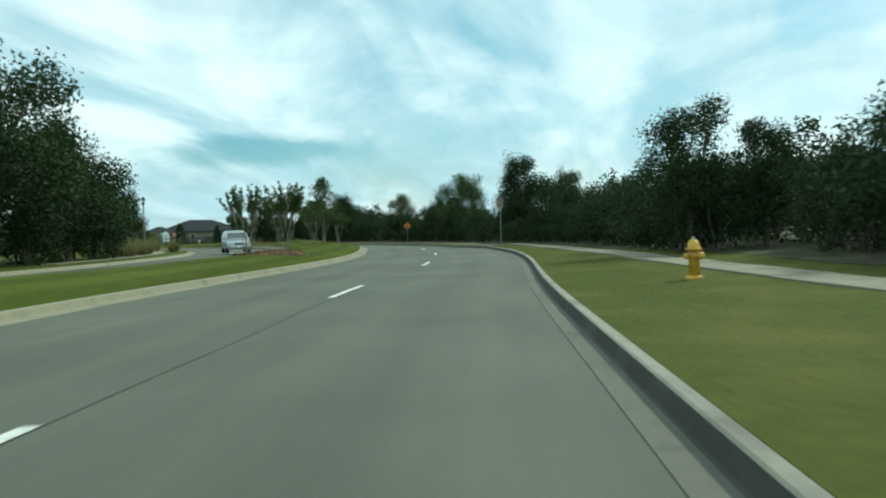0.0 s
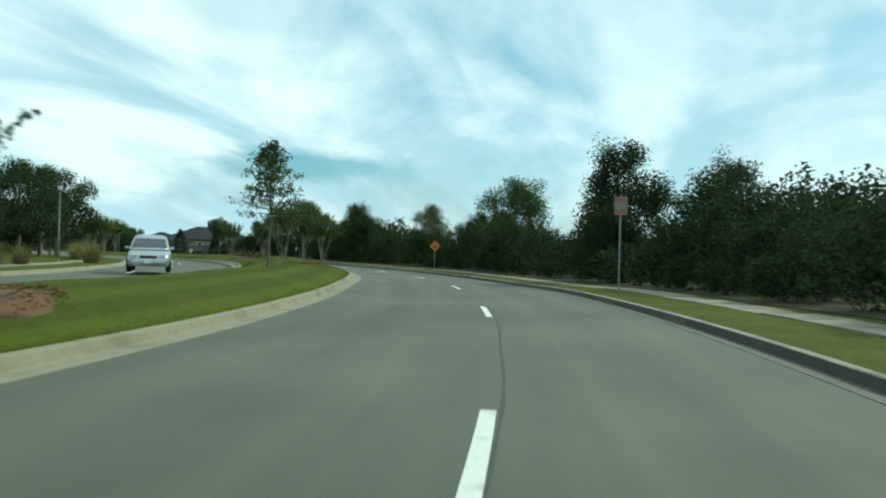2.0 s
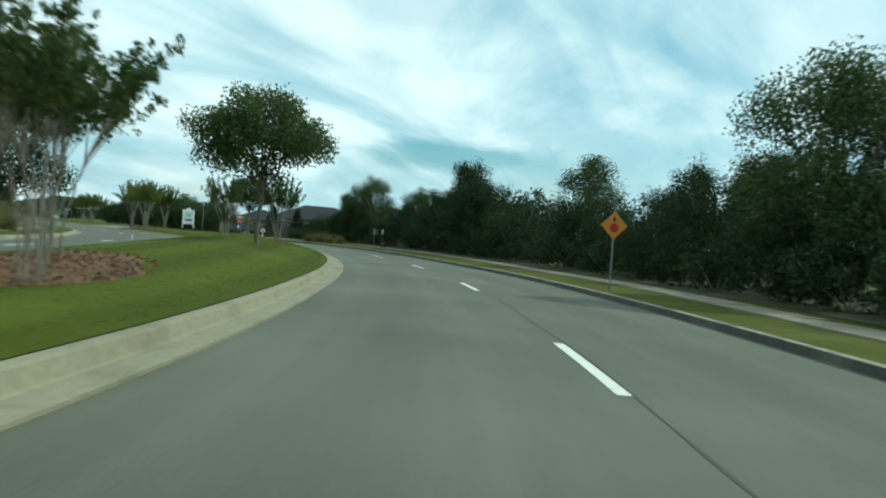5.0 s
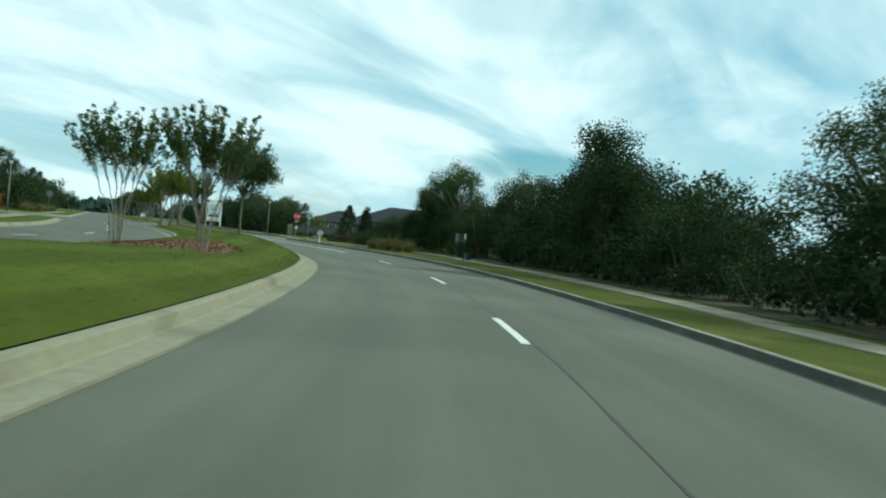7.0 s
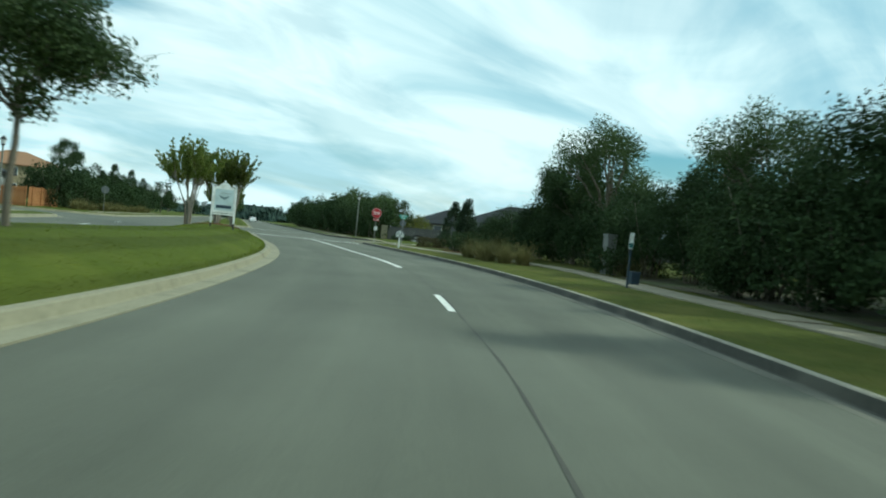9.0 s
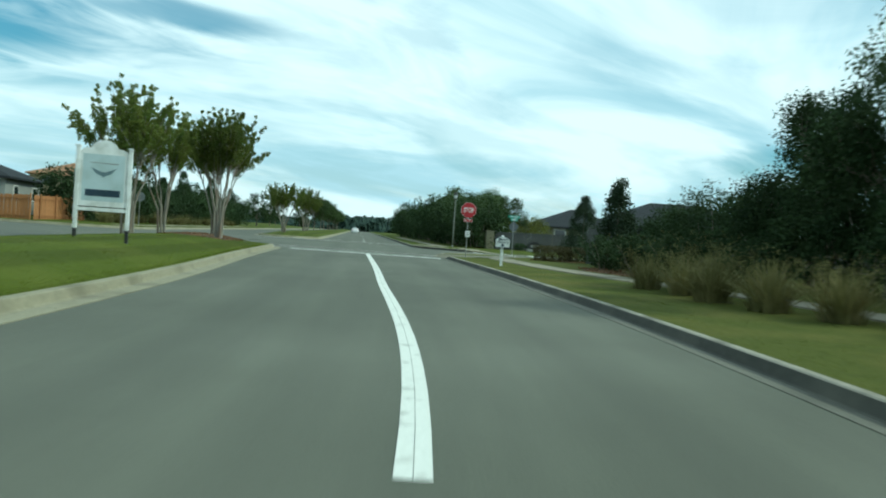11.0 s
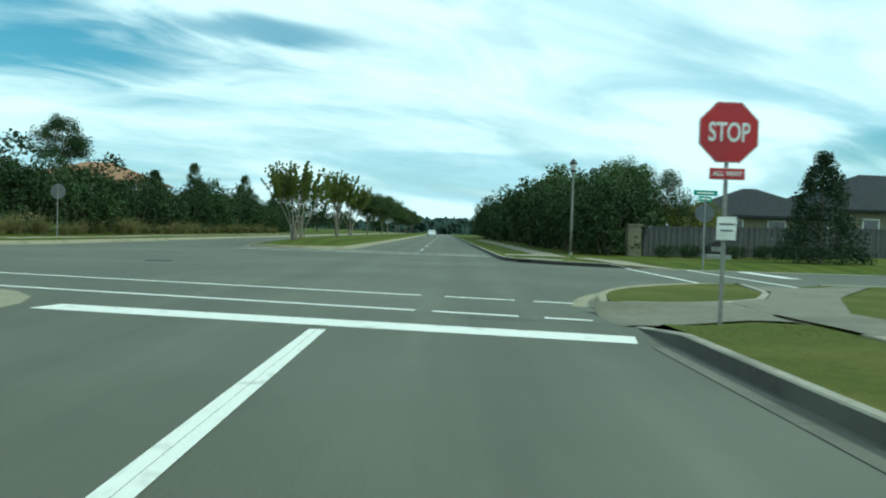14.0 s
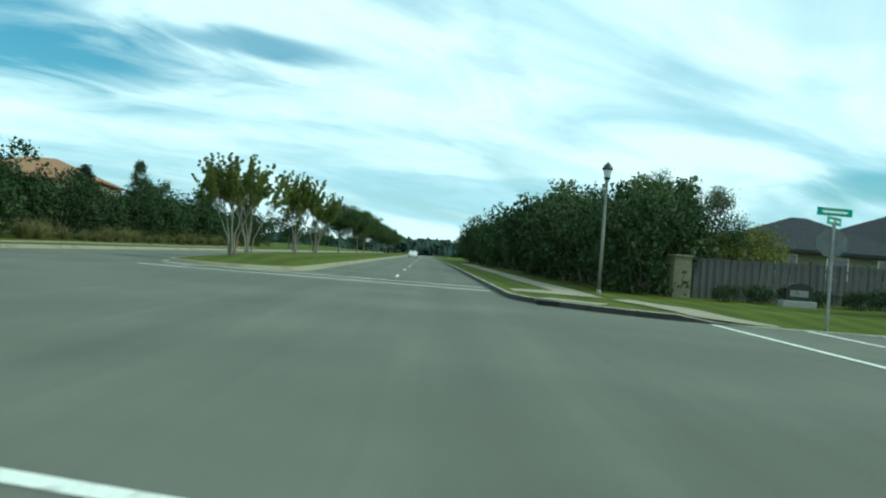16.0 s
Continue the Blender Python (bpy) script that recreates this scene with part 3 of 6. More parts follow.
ribbon("wood_floor", np.arange(14.0, 128.0, 1.0), [lambda s: np.minimum(walk_r(s) + 0.95 + 0.16 * np.sin(s * 0.7) + 0.12 * np.sin(s * 1.9) + 1.2 * (1 - ease(s, 22, 34)), 9.9), 10.1, 11, 14, 20, 30], under_wood, LITTER, "dark leaf litter and weeds under the roadside wood", "ground")
ribbon("verge", S_FAR_R, spread_fr, lawn_z, LAWN, "mown green verge beyond the junction", "grass")

S_MED = np.r_[np.arange(-60, 157, 1.0), np.linspace(157.6, 160.0, 10)]
S_MED2 = np.r_[np.linspace(188.4, 191, 10), np.arange(192, 240, 2.0), np.arange(240, 700, 20.0)]
med_hi = lambda s: corner(s, 157.6, 2.4, 0.0, -1) + left_edge(s)
med_lo = lambda s: corner(s, 157.6, 2.4, -9.62, 1)
far_hi = lambda s: corner(-s, -191.0, 2.6, -4.33, -1)
far_lo = lambda s: corner(-s, -191.0, 2.6, -9.62, 1)
ribbon("median", S_MED, [lambda s, w=w: med_lo(s) + (med_hi(s) - med_lo(s)) * w for w in np.linspace(0, 1, 15)], lawn_z, LAWN, "gently mounded mown grass median with planted beds", "grass")
ribbon("median", S_MED2, [lambda s, w=w: far_lo(s) + (far_hi(s) - far_lo(s)) * w for w in np.linspace(0, 1, 9)], lawn_z, LAWN, "grass median beyond the junction with a row of trees", "grass")

S_NEAR_L = np.r_[np.arange(-60, 155, 1.0), np.linspace(155, 159.4, 12)]
S_FAR_L = np.r_[np.linspace(178.6, 183, 12), np.arange(184, 240, 2.0), np.arange(240, 700, 20.0)]
edge_near_l = lambda s: corner(s, 155.0, 4.4, -17.6, -1)
edge_far_l = lambda s: corner(-s, -183.0, 4.4, -17.6, -1)
for s_row, e in ((S_NEAR_L, edge_near_l), (S_FAR_L, edge_far_l)):
    ribbon("verge", s_row, [lambda s, w=w, e=e: e(s) + (-62 - e(s)) * w for w in (1, 0.6, 0.35, 0.2, 0.12, 0.06, 0.02, 0)], lawn_z, LAWN,
           "mown grass verge on the far side of the second carriageway", "grass")

arc = lambda s0, o0, r, a0, a1, n=14: [(s0 + r * math.sin(radians(a)), o0 - r * math.cos(radians(a))) for a in np.linspace(a0, a1, n)]
kerb([(s, RE) for s in np.r_[np.arange(-60, 157, 1.0), 157.75]], -1, lambda s, o: road_z(s, o) - 0.15 * float(ease(s, 156.9, 157.7)), "weathered kerb with a shade-toned face and dull grey gutter beside the verge", "pan")
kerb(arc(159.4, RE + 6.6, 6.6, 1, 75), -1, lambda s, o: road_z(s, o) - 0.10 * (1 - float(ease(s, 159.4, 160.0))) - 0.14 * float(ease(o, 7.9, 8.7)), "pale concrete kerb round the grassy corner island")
kerb([(166.0, o) for o in np.arange(10.4, 60, 3)], -1, road_z, "weathered kerb with a shade-toned face along the side street", "plain")
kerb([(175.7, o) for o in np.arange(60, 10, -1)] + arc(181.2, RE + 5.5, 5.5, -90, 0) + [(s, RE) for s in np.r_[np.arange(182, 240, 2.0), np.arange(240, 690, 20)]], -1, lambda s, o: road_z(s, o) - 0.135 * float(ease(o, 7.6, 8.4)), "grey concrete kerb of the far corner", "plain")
kerb([(s, float(left_edge(s))) for s in np.r_[np.arange(-60, 157, 1.0), 157.3]] + [(157.6 + 2.4 * math.sin(a), float(left_edge(157.6)) - 2.4 * (1 - math.cos(a))) for a in np.linspace(0, 1.57, 10)]
     + [(157.6 + 2.4 * math.sin(a), -9.62 + 2.4 * (1 - math.cos(a))) for a in np.linspace(1.57, 0, 10)] + [(s, -9.62) for s in np.arange(155, -60, -1.0)], 1, road_z, "pale concrete kerb round the grass median")
kerb([(s, -9.62) for s in np.r_[np.arange(690, 240, -20.0), np.arange(238, 191, -2.0)]] + [(191 - 2.6 * math.sin(a), -9.62 + 2.6 * (1 - math.cos(a))) for a in np.linspace(0, 1.57, 10)]
     + [(191 - 2.6 * math.sin(a), -4.33 - 2.6 * (1 - math.cos(a))) for a in np.linspace(1.57, 0, 10)] + [(s, -4.33) for s in np.r_[np.arange(192, 240, 2.0), np.arange(240, 690, 20.0)]], 1, road_z, "pale concrete kerb round the far median")
kerb([(s, -17.6) for s in np.arange(-60, 155, 1.0)] + [(155 + 4.4 * math.sin(a), -17.6 - 4.4 * (1 - math.cos(a))) for a in np.linspace(0, 1.57, 12)] + [(159.4, -o) for o in np.arange(23, 60, 3)], 1, lambda s, o: 0.0, "concrete kerb along the far side of the second carriageway")
kerb([(178.6, -o) for o in np.arange(60, 22, -3)] + [(183 - 4.4 * math.sin(a), -17.6 - 4.4 * (1 - math.cos(a))) for a in np.linspace(1.57, 0, 12)] + [(s, -17.6) for s in np.r_[np.arange(184, 240, 2.0), np.arange(240, 690, 20)]], 1, lambda s, o: 0.0, "concrete kerb past the junction on the far side")

# ---- road markings ----


def stripe(rows, width, label, lift=0.006):
    """A painted line along (s, o) rows, a few millimetres proud of the road."""
    p = np.array(rows, float)
    x, y = at(p[:, 0], p[:, 1])
    q = np.stack([x, y], 1)
    t = np.gradient(q, axis=0)
    t /= np.linalg.norm(t, axis=1)[:, None]
    n = np.stack([t[:, 1], -t[:, 0]], 1) * width / 2
    z = np.array([float(road_z(a, b)) for a, b in rows]) + lift
    v = [(*(a), c) for a, c in zip(q - n, z)] + [(*(a), c) for a, c in zip(q + n, z)]
    k = len(rows)
    tagged(part("road_marking", mesh_of("road_marking", v, [(i, k + i, k + i + 1, i + 1) for i in range(k - 1)]), PAINT), label, "road marking", "lane markings", "structure")


def lane(s):
    """Offset of the lane line, which wanders a little before the stop."""
    return 0.08 - 0.35 * (1 - float(ease(s, 15, 26))) + 0.20 * float(ease(s, 92, 104)) * (1 - float(ease(s, 124, 138))) - 0.15 * float(ease(s, 126, 140))


for k in range(-5, 10):
    s0 = 13.75 + 12.19 * k
    if s0 < 116:
        stripe([(s0 + u, lane(s0 + u)) for u in np.linspace(0, 3.05, 5)], 0.13, "short white lane dash worn on the asphalt")
for side in (-1, 1):
    stripe([(s, lane(s) + 0.050 * side) for s in np.linspace(124.3, 156.6, 34)], 0.096, "solid white lane line worn along its middle")
for k in range(34):
    stripe([(191.5 + 12.19 * k, 0.0), (194.5 + 12.19 * k, 0.0)], 0.13, "short white lane dash past the junction")
for k in range(-2, 12):
    stripe([(20 + 12.19 * k + u, -13.6) for u in np.linspace(0, 3.05, 4)], 0.13, "short white lane dash on the second carriageway")
stripe([(157.22 - 0.21 * o, o) for o in np.linspace(-3.9, 3.5, 8)], 0.60, "broad white stop bar across both lanes")
for s0, spans in ((159.15, ((-9.3, 0.95), (1.2, 2.4), (2.75, 3.38))), (161.65, ((-9.3, 0.95), (1.38, 2.58), (2.9, 3.62)))):
    for a, b in spans:
        stripe([(s0 - 0.26 * o, o) for o in np.linspace(a, b, 4)], 0.16, "white crosswalk line, scuffed by tyres")
stripe([(184.6 - 0.1 * o, o) for o in np.linspace(-9.2, 3.6, 6)], 0.24, "white crosswalk line on the far side of the junction")
stripe([(187.2 - 0.1 * o, o) for o in np.linspace(-9.2, 3.6, 6)], 0.24, "white crosswalk line on the far side of the junction")
stripe([(s, 8.03) for s in np.linspace(166.6, 175.4, 5)], 0.16, "white crosswalk line over the side street")
stripe([(s, 10.33) for s in np.linspace(167.0, 175.5, 5)], 0.16, "white crosswalk line over the side street")
stripe([(s, 12.3) for s in np.linspace(171.4, 175.4, 5)], 0.55, "white stop bar on the side street")

# dark sealed seam that runs along between the lanes, and old tyre and repair marks
SEAM = surface("tar_seam", (0.044, 0.043, 0.034), (0.064, 0.062, 0.048), 20, 0.85)


def seam(rows, width, label):
    p = np.array(rows, float)
    x, y = at(p[:, 0], p[:, 1])
    q = np.stack([x, y], 1)
    t = np.gradient(q, axis=0)
    t /= np.linalg.norm(t, axis=1)[:, None]
    k = len(rows)
    half = width / 2 * (1 + 0.5 * np.sin(np.arange(k) * 1.7))
    n = np.stack([t[:, 1], -t[:, 0]], 1) * half[:, None]
    z = np.array([float(road_z(a, b)) for a, b in rows]) + 0.004
    v = [(*(a), c) for a, c in zip(q - n, z)] + [(*(a), c) for a, c in zip(q + n, z)]
    tagged(part("tar_seam", mesh_of("tar_seam", v, [(i, k + i, k + i + 1, i + 1) for i in range(k - 1)]), SEAM), label, "road seam", "road seams", "structure")


seam([(s, lane(s) + 0.09 + 0.02 * math.sin(s * 0.9)) for s in np.arange(-10, 124, 0.5)], 0.028, "dark sealed joint between the lanes")


# ---- plants ----


def leaf_mesh(name, centres, spread, per, size, seed, up=0.3, thin=0.55, flat=1.0, corners=4):
    """Many small bent leaves, thrown in clumps round the centres."""
    g = np.random.default_rng(seed)
    c = np.repeat(np.asarray(centres, float), per, 0)
    sp = np.repeat(np.broadcast_to(np.asarray(spread, float), (len(centres),)), per)
    p = c + np.clip(g.normal(0, 1, c.shape), -1.6, 1.6) * sp[:, None] * np.array([1, 1, flat])
    a = g.normal(0, 1, p.shape)
    a[:, 2] += up
    a /= np.linalg.norm(a, axis=1)[:, None]
    b = np.cross(a, g.normal(0, 1, p.shape))
    b /= np.linalg.norm(b, axis=1)[:, None] + 1e-9
    k = size * g.uniform(0.6, 1.35, len(p))[:, None]
    n = np.cross(a, b)
    if corners == 4:
        v = np.stack([p - a * k, p + b * k * thin + n * k * 0.18, p + a * k, p - b * k * thin + n * k * 0.18], 1).reshape(-1, 3)
    else:
        v = np.stack([p - a * k, p + b * k * thin + a * k * 0.5, p - b * k * thin * 0.8 + a * k * 0.7], 1).reshape(-1, 3)
    c4 = corners
    me = bpy.data.meshes.new(name)
    m = len(p)
    me.vertices.add(c4 * m)
    me.vertices.foreach_set("co", v.astype(np.float32).ravel())
    me.loops.add(c4 * m)
    me.loops.foreach_set("vertex_index", np.arange(c4 * m, dtype=np.int32))
    me.polygons.add(m)
    me.polygons.foreach_set("loop_start", np.arange(0, c4 * m, c4, dtype=np.int32))
    me.polygons.foreach_set("loop_total", np.full(m, c4, dtype=np.int32))
    me.update()
    return me


def lobe_points(lobes, count, seed, shell=0.55):
    """Clump centres in the outer part of overlapping ellipsoids (x, y, z, rx, ry, rz)."""
    g = np.random.default_rng(seed)
    w = np.array([l[3] * l[4] + l[3] * l[5] for l in lobes])
    pick = g.choice(len(lobes), count, p=w / w.sum())
    d = g.normal(0, 1, (count, 3))
    d /= np.linalg.norm(d, axis=1)[:, None]
    r = g.uniform(shell ** 3, 1, count) ** (1 / 3)
    L = np.array(lobes)[pick]
    return L[:, :3] + d * r[:, None] * L[:, 3:]


def limb_mesh(name, limbs, sides=7):
    """Tapered, bent tubes; each limb is (points, radius at the start, radius at the end)."""
    verts, faces = [], []
    for pts, r0, r1 in limbs:
        pts = [Vector(p) for p in pts]
        base = len(verts)
        if base:
            near = int(np.argmin(((np.array(verts) - np.array(pts[0])) ** 2).sum(1)))
            faces.append((base, base + 1, near))
        for i, p in enumerate(pts):
            t = (pts[min(i + 1, len(pts) - 1)] - pts[max(i - 1, 0)]).normalized()
            u = t.orthogonal().normalized()
            w = t.cross(u)
            r = r0 + (r1 - r0) * i / (len(pts) - 1)
            for k in range(sides):
                a = 2 * math.pi * k / sides
                verts.append(tuple(p + (u * math.cos(a) + w * math.sin(a)) * r))
        for i in range(len(pts) - 1):
            for k in range(sides):
                j = (k + 1) % sides
                faces.append((base + i * sides + k, base + i * sides + j, base + (i + 1) * sides + j, base + (i + 1) * sides + k))
        faces.append(tuple(base + (len(pts) - 1) * sides + k for k in range(sides)))
    return mesh_of(name, verts, faces, True)


def bent(a, b, n, sway, g):
    a, b = np.array(a, float), np.array(b, float)
    out = []
    for i in range(n):
        u = i / (n - 1)
        out.append(tuple(a + (b - a) * u + g.normal(0, sway, 3) * math.sin(math.pi * u)))
    return out


def tree_parts(me_trunk, bark, me_crown, leaf):
    def make(r):
        part("trunk", me_trunk, bark, r)
        part("crown", me_crown, leaf, r)
    return make


def oak(seed, height, width, clear, leaf, clumps=230, per=34, size=0.085, spread=0.20, girth=0.028):
    """A broad-crowned tree with forked limbs."""
    g = np.random.default_rng(seed)
    ch = height - clear
    lobes = [(0, 0, clear + ch * 0.52, width * 0.27, width * 0.27, ch * 0.42)]
    for k in range(9):
        a = 2 * math.pi * (k + g.uniform(-0.3, 0.3)) / 9
        rr = width * g.uniform(0.22, 0.40)
        z = clear + ch * g.uniform(0.18, 0.74)
        lobes.append((rr * math.cos(a), rr * math.sin(a), z, width * g.uniform(0.11, 0.20), width * g.uniform(0.11, 0.20), ch * g.uniform(0.10, 0.20)))
    for k in range(4):
        lobes.append((g.uniform(-0.2, 0.2) * width, g.uniform(-0.2, 0.2) * width, clear + ch * g.uniform(0.72, 0.90), width * 0.11, width * 0.11, ch * 0.11))
    r = girth * height
    limbs = [(bent((0, 0, -0.3), (g.uniform(-0.1, 0.1), g.uniform(-0.1, 0.1), clear + ch * 0.55), 7, 0.05, g), r, r * 0.35)]
    for l in lobes[1:]:
        z0 = clear * g.uniform(0.85, 1.15) + ch * g.uniform(0.0, 0.2)
        limbs.append((bent((0, 0, z0), (l[0], l[1], l[2]), 6, 0.07, g), r * 0.42, r * 0.1))
        for q in range(4):
            e = np.array(l[:3]) + g.normal(0, 1, 3) * np.array(l[3:]) * 0.6
            limbs.append((bent((l[0] * 0.7, l[1] * 0.7, z0 + (l[2] - z0) * 0.7), e, 4, 0.05, g), r * 0.13, r * 0.03))
    pts = lobe_points(lobes, clumps, seed + 1, 0.45)
    return tree_parts(limb_mesh("trunk", limbs, 5), BARK, leaf_mesh("crown", pts, spread, per, size, seed + 2, thin=0.7, corners=3), leaf)


def young_oak(seed):
    """A slim open tree: straight leader and rising side limbs."""
    g = np.random.default_rng(seed)
    h = 4.7
    limbs = [(bent((0, 0, -0.3), (0.1, 0.05, h - 0.2), 8, 0.03, g), 0.065, 0.012)]
    ends = []
    for k in range(46):
        z = 1.9 + (h - 2.15) * (k / 45) ** 0.95
        a = k * 2.4 + g.uniform(-0.3, 0.3)
        reach = (1.62 * max(0.0, 1 - (z - 1.75) / (h - 1.75)) ** 0.95 + 0.10) * g.uniform(0.65, 1.15) * (0.8 if k < 4 else 1.0)
        tip = (reach * math.cos(a), reach * math.sin(a), z + reach * g.uniform(-0.02, 0.38))
        limbs.append((bent((0, 0, z), tip, 5, 0.05, g), 0.02, 0.005))
        for u in np.linspace(0.3, 1.0, 6):
            ends.append(np.array((0, 0, z)) * (1 - u) + np.array(tip) * u + g.normal(0, 0.08, 3))
    ends += [(0.1, 0.05, h - 0.1), (0.08, 0.03, h - 0.35)]

    def make(r):
        part("trunk", limb_mesh("trunk", limbs), BARK, r)
        part("crown", leaf_mesh("crown", np.array(ends), 0.085, 17, 0.048, seed), LEAF_OAK, r)
        for a in (0.2, 3.3):
            c, s = math.cos(a), math.sin(a)
            strap = part("guy_strap", limb_mesh("guy_strap", [([(0, 0, 1.72), (0.16 * c, 0.16 * s, 1.42), (0.30 * c, 0.30 * s, 1.12)], 0.022, 0.016)], 5), FENCE_GREY, r, "pale grey tree strap")
            part("wire", limb_mesh("wire", [([(0.30 * c, 0.30 * s, 1.12), (0.82 * c, 0.82 * s, 0.0)], 0.004, 0.004)], 4), STEEL, strap)
    return make


def crape(seed, height, width, leaf, stems=8, per=9, shoots=6):
    """A crape myrtle: a bundle of pale stems that fans out from the ground into a vase of leafy, spiky shoots."""
    g = np.random.default_rng(seed)
    trunks, ends, loose = [], [], []
    for k in range(stems):
        a = 2 * math.pi * (k + g.uniform(-0.35, 0.35)) / stems
        f = g.uniform(0.45, 1.0) if k % 4 else g.uniform(0.1, 0.35)
        out = np.array((math.cos(a), math.sin(a), 0.0))
        up = np.array((0.0, 0.0, 1.0))
        foot = out * 0.035 * height * f + g.normal(0, 0.02, 3) * (1, 1, 0) - up * 0.2
        knee = out * width * (0.085 if height < 4 else 0.06) * f + up * height * g.uniform(0.17, 0.25) + g.normal(0, 0.02, 3)
        mid = out * width * 0.235 * f + up * height * g.uniform(0.46, 0.54) + g.normal(0, 0.03, 3)
        limbs = [(bent(foot, knee, 4, 0.012, g) + bent(knee, mid, 5, 0.025, g)[1:], (0.0052 if height < 4 else 0.0100) * height, 0.0030 * height)]
        for q in range(shoots + 2):
            b = a + g.normal(0, 0.50)
            start = knee + (mid - knee) * g.uniform(0.72, 1.0)
            reach = width * 0.5 * np.clip(f * g.uniform(0.55, 1.15) + 0.06, 0.05, 1.05)
            rim = (reach / (width * 0.5)) ** 2
            tip = np.array((reach * math.cos(b), reach * math.sin(b), height * (g.uniform(0.80, 1.03) - 0.17 * rim)))
            limbs.append((bent(start, tip, 6, 0.018 * height ** 0.5, g), 0.0023 * height, 0.0007 * height))
            full = g.uniform(0.48, 0.98) if height < 4 else g.uniform(0.6, 1.0)
            for u in np.linspace(0.36, 1.0, 12):
                if g.uniform() < full:
                    ends.append(start * (1 - u) + tip * u + g.normal(0, 0.009 * height, 3))
                    loose.append((0.024 + 0.0105 * height) * (1.2 - 0.75 * u))
        trunks.append(limb_mesh("stem", limbs, 6))
    crown = leaf_mesh("crown", np.array(ends), np.array(loose), int(per * 1.7), 0.022 + 0.0047 * height, seed, up=0.9, thin=0.6, corners=3)

    def make(r):
        for me in trunks:
            part("stem", me, PALE_BARK, r)
        part("crown", crown, leaf, r)
    return make


def cedar(seed, height, width, leaf, clumps=190):
    """A dense, ragged cone of foliage that reaches the ground."""
    g = np.random.default_rng(seed)
    pts = []
    for k in range(clumps):
        u = g.uniform(0, 1) ** 1.3
        a = g.uniform(0, 2 * math.pi)
        r = width / 2 * (1 - u) ** 0.8 * g.uniform(0.55, 1.12) + 0.08
        pts.append((r * math.cos(a), r * math.sin(a), 0.25 + u * (height - 0.3)))
    limbs = [([(0, 0, -0.3), (0, 0, height * 0.5), (0.03, 0, height * 0.92)], 0.09, 0.015)]
    return tree_parts(limb_mesh("trunk", limbs), BARK, leaf_mesh("crown", np.array(pts), 0.15, 40, 0.064, seed, thin=0.7, corners=3), leaf)


def thicket(seed, height, width, leaf, clumps=170, per=78, size=0.050):
    """A shrubby tree leafed down to the ground, with an uneven top."""
    g = np.random.default_rng(seed)
    lobes = [(0, 0, height * 0.36, width * 0.42, width * 0.42, height * 0.38)]
    for k in range(6):
        a = 2 * math.pi * (k + g.uniform(-0.4, 0.4)) / 6
        rr = width * g.uniform(0.15, 0.30)
        lobes.append((rr * math.cos(a), rr * math.sin(a), height * g.uniform(0.28, 0.72), width * g.uniform(0.16, 0.26), width * g.uniform(0.16, 0.26), height * g.uniform(0.14, 0.26)))
    pts = lobe_points(lobes, clumps, seed, 0.6)
    pts[:, 2] = np.maximum(pts[:, 2], 0.12)
    limbs = [(bent((g.uniform(-0.2, 0.2), g.uniform(-0.2, 0.2), -0.2), (l[0], l[1], l[2] + l[5] * 0.5), 5, 0.06, g), 0.05, 0.012) for l in lobes[1:]]
    return tree_parts(limb_mesh("trunk", limbs, 5), BARK, leaf_mesh("crown", pts, 0.19, per, size, seed, thin=0.7, corners=3), leaf)


def shrub(seed, height, width, leaf, clumps=60, per=26, size=0.045):
    g = np.random.default_rng(seed)
    pts = lobe_points([(0, 0, height * 0.5, width * 0.45, width * 0.42, height * 0.46), (width * 0.2, 0.1, height * 0.6, width * 0.25, width * 0.25, height * 0.36)], clumps, seed, 0.6)
    pts[:, 2] = np.maximum(pts[:, 2], 0.05)
    limbs = [(bent((0, 0, -0.1), (g.uniform(-0.3, 0.3) * width, g.uniform(-0.3, 0.3) * width, height * 0.7), 4, 0.03, g), 0.02, 0.006) for k in range(5)]

    def make(r):
        part("stem", limb_mesh("stem", limbs, 5), BARK, r)
        part("foliage", leaf_mesh("foliage", pts, 0.09, per, size, seed), leaf, r)
    return make


def grass_clump(seed, height, width, blades=340):
    """Tall ornamental grass: arching blades from one foot, with fuzzy seed heads."""
    g = np.random.default_rng(seed)
    verts, faces = [], []
    for k in range(blades):
        a, lean = g.uniform(0, 2 * math.pi), g.uniform(0.05, 1.0)
        h = height * g.uniform(0.6, 1.05) * (1 - 0.25 * lean)
        w = 0.016 * g.uniform(0.7, 1.5)
        cx, sx = math.cos(a), math.sin(a)
        foot = 0.2 * width * g.uniform(0, 1)
        base = len(verts)
        for u in (0, 0.4, 0.75, 1.0):
            r = foot + lean * width * 0.5 * u ** 1.7
            z = h * (u - 0.22 * lean * u ** 3) - 0.05
            ww = w * (1 - u * 0.7)
            verts += [(r * cx - sx * ww, r * sx + cx * ww, z), (r * cx + sx * ww, r * sx - cx * ww, z)]
        for q in range(3):
            faces.append((base + 2 * q, base + 2 * q + 1, base + 2 * q + 3, base + 2 * q + 2))
    me = mesh_of("blades", verts, faces)
    heads = g.normal(0, 1, (60, 3)) * np.array([width * 0.28, width * 0.28, height * 0.12]) + np.array([0, 0, height * 0.82])
    plume = leaf_mesh("seed_heads", heads, 0.05, 8, 0.022, seed, up=1.5, thin=0.3)

    def make(r):
        part("blades", me, REED, r)
        part("seed_heads", plume, REED, r, "tan seed heads")
    return make


BUILT = {}
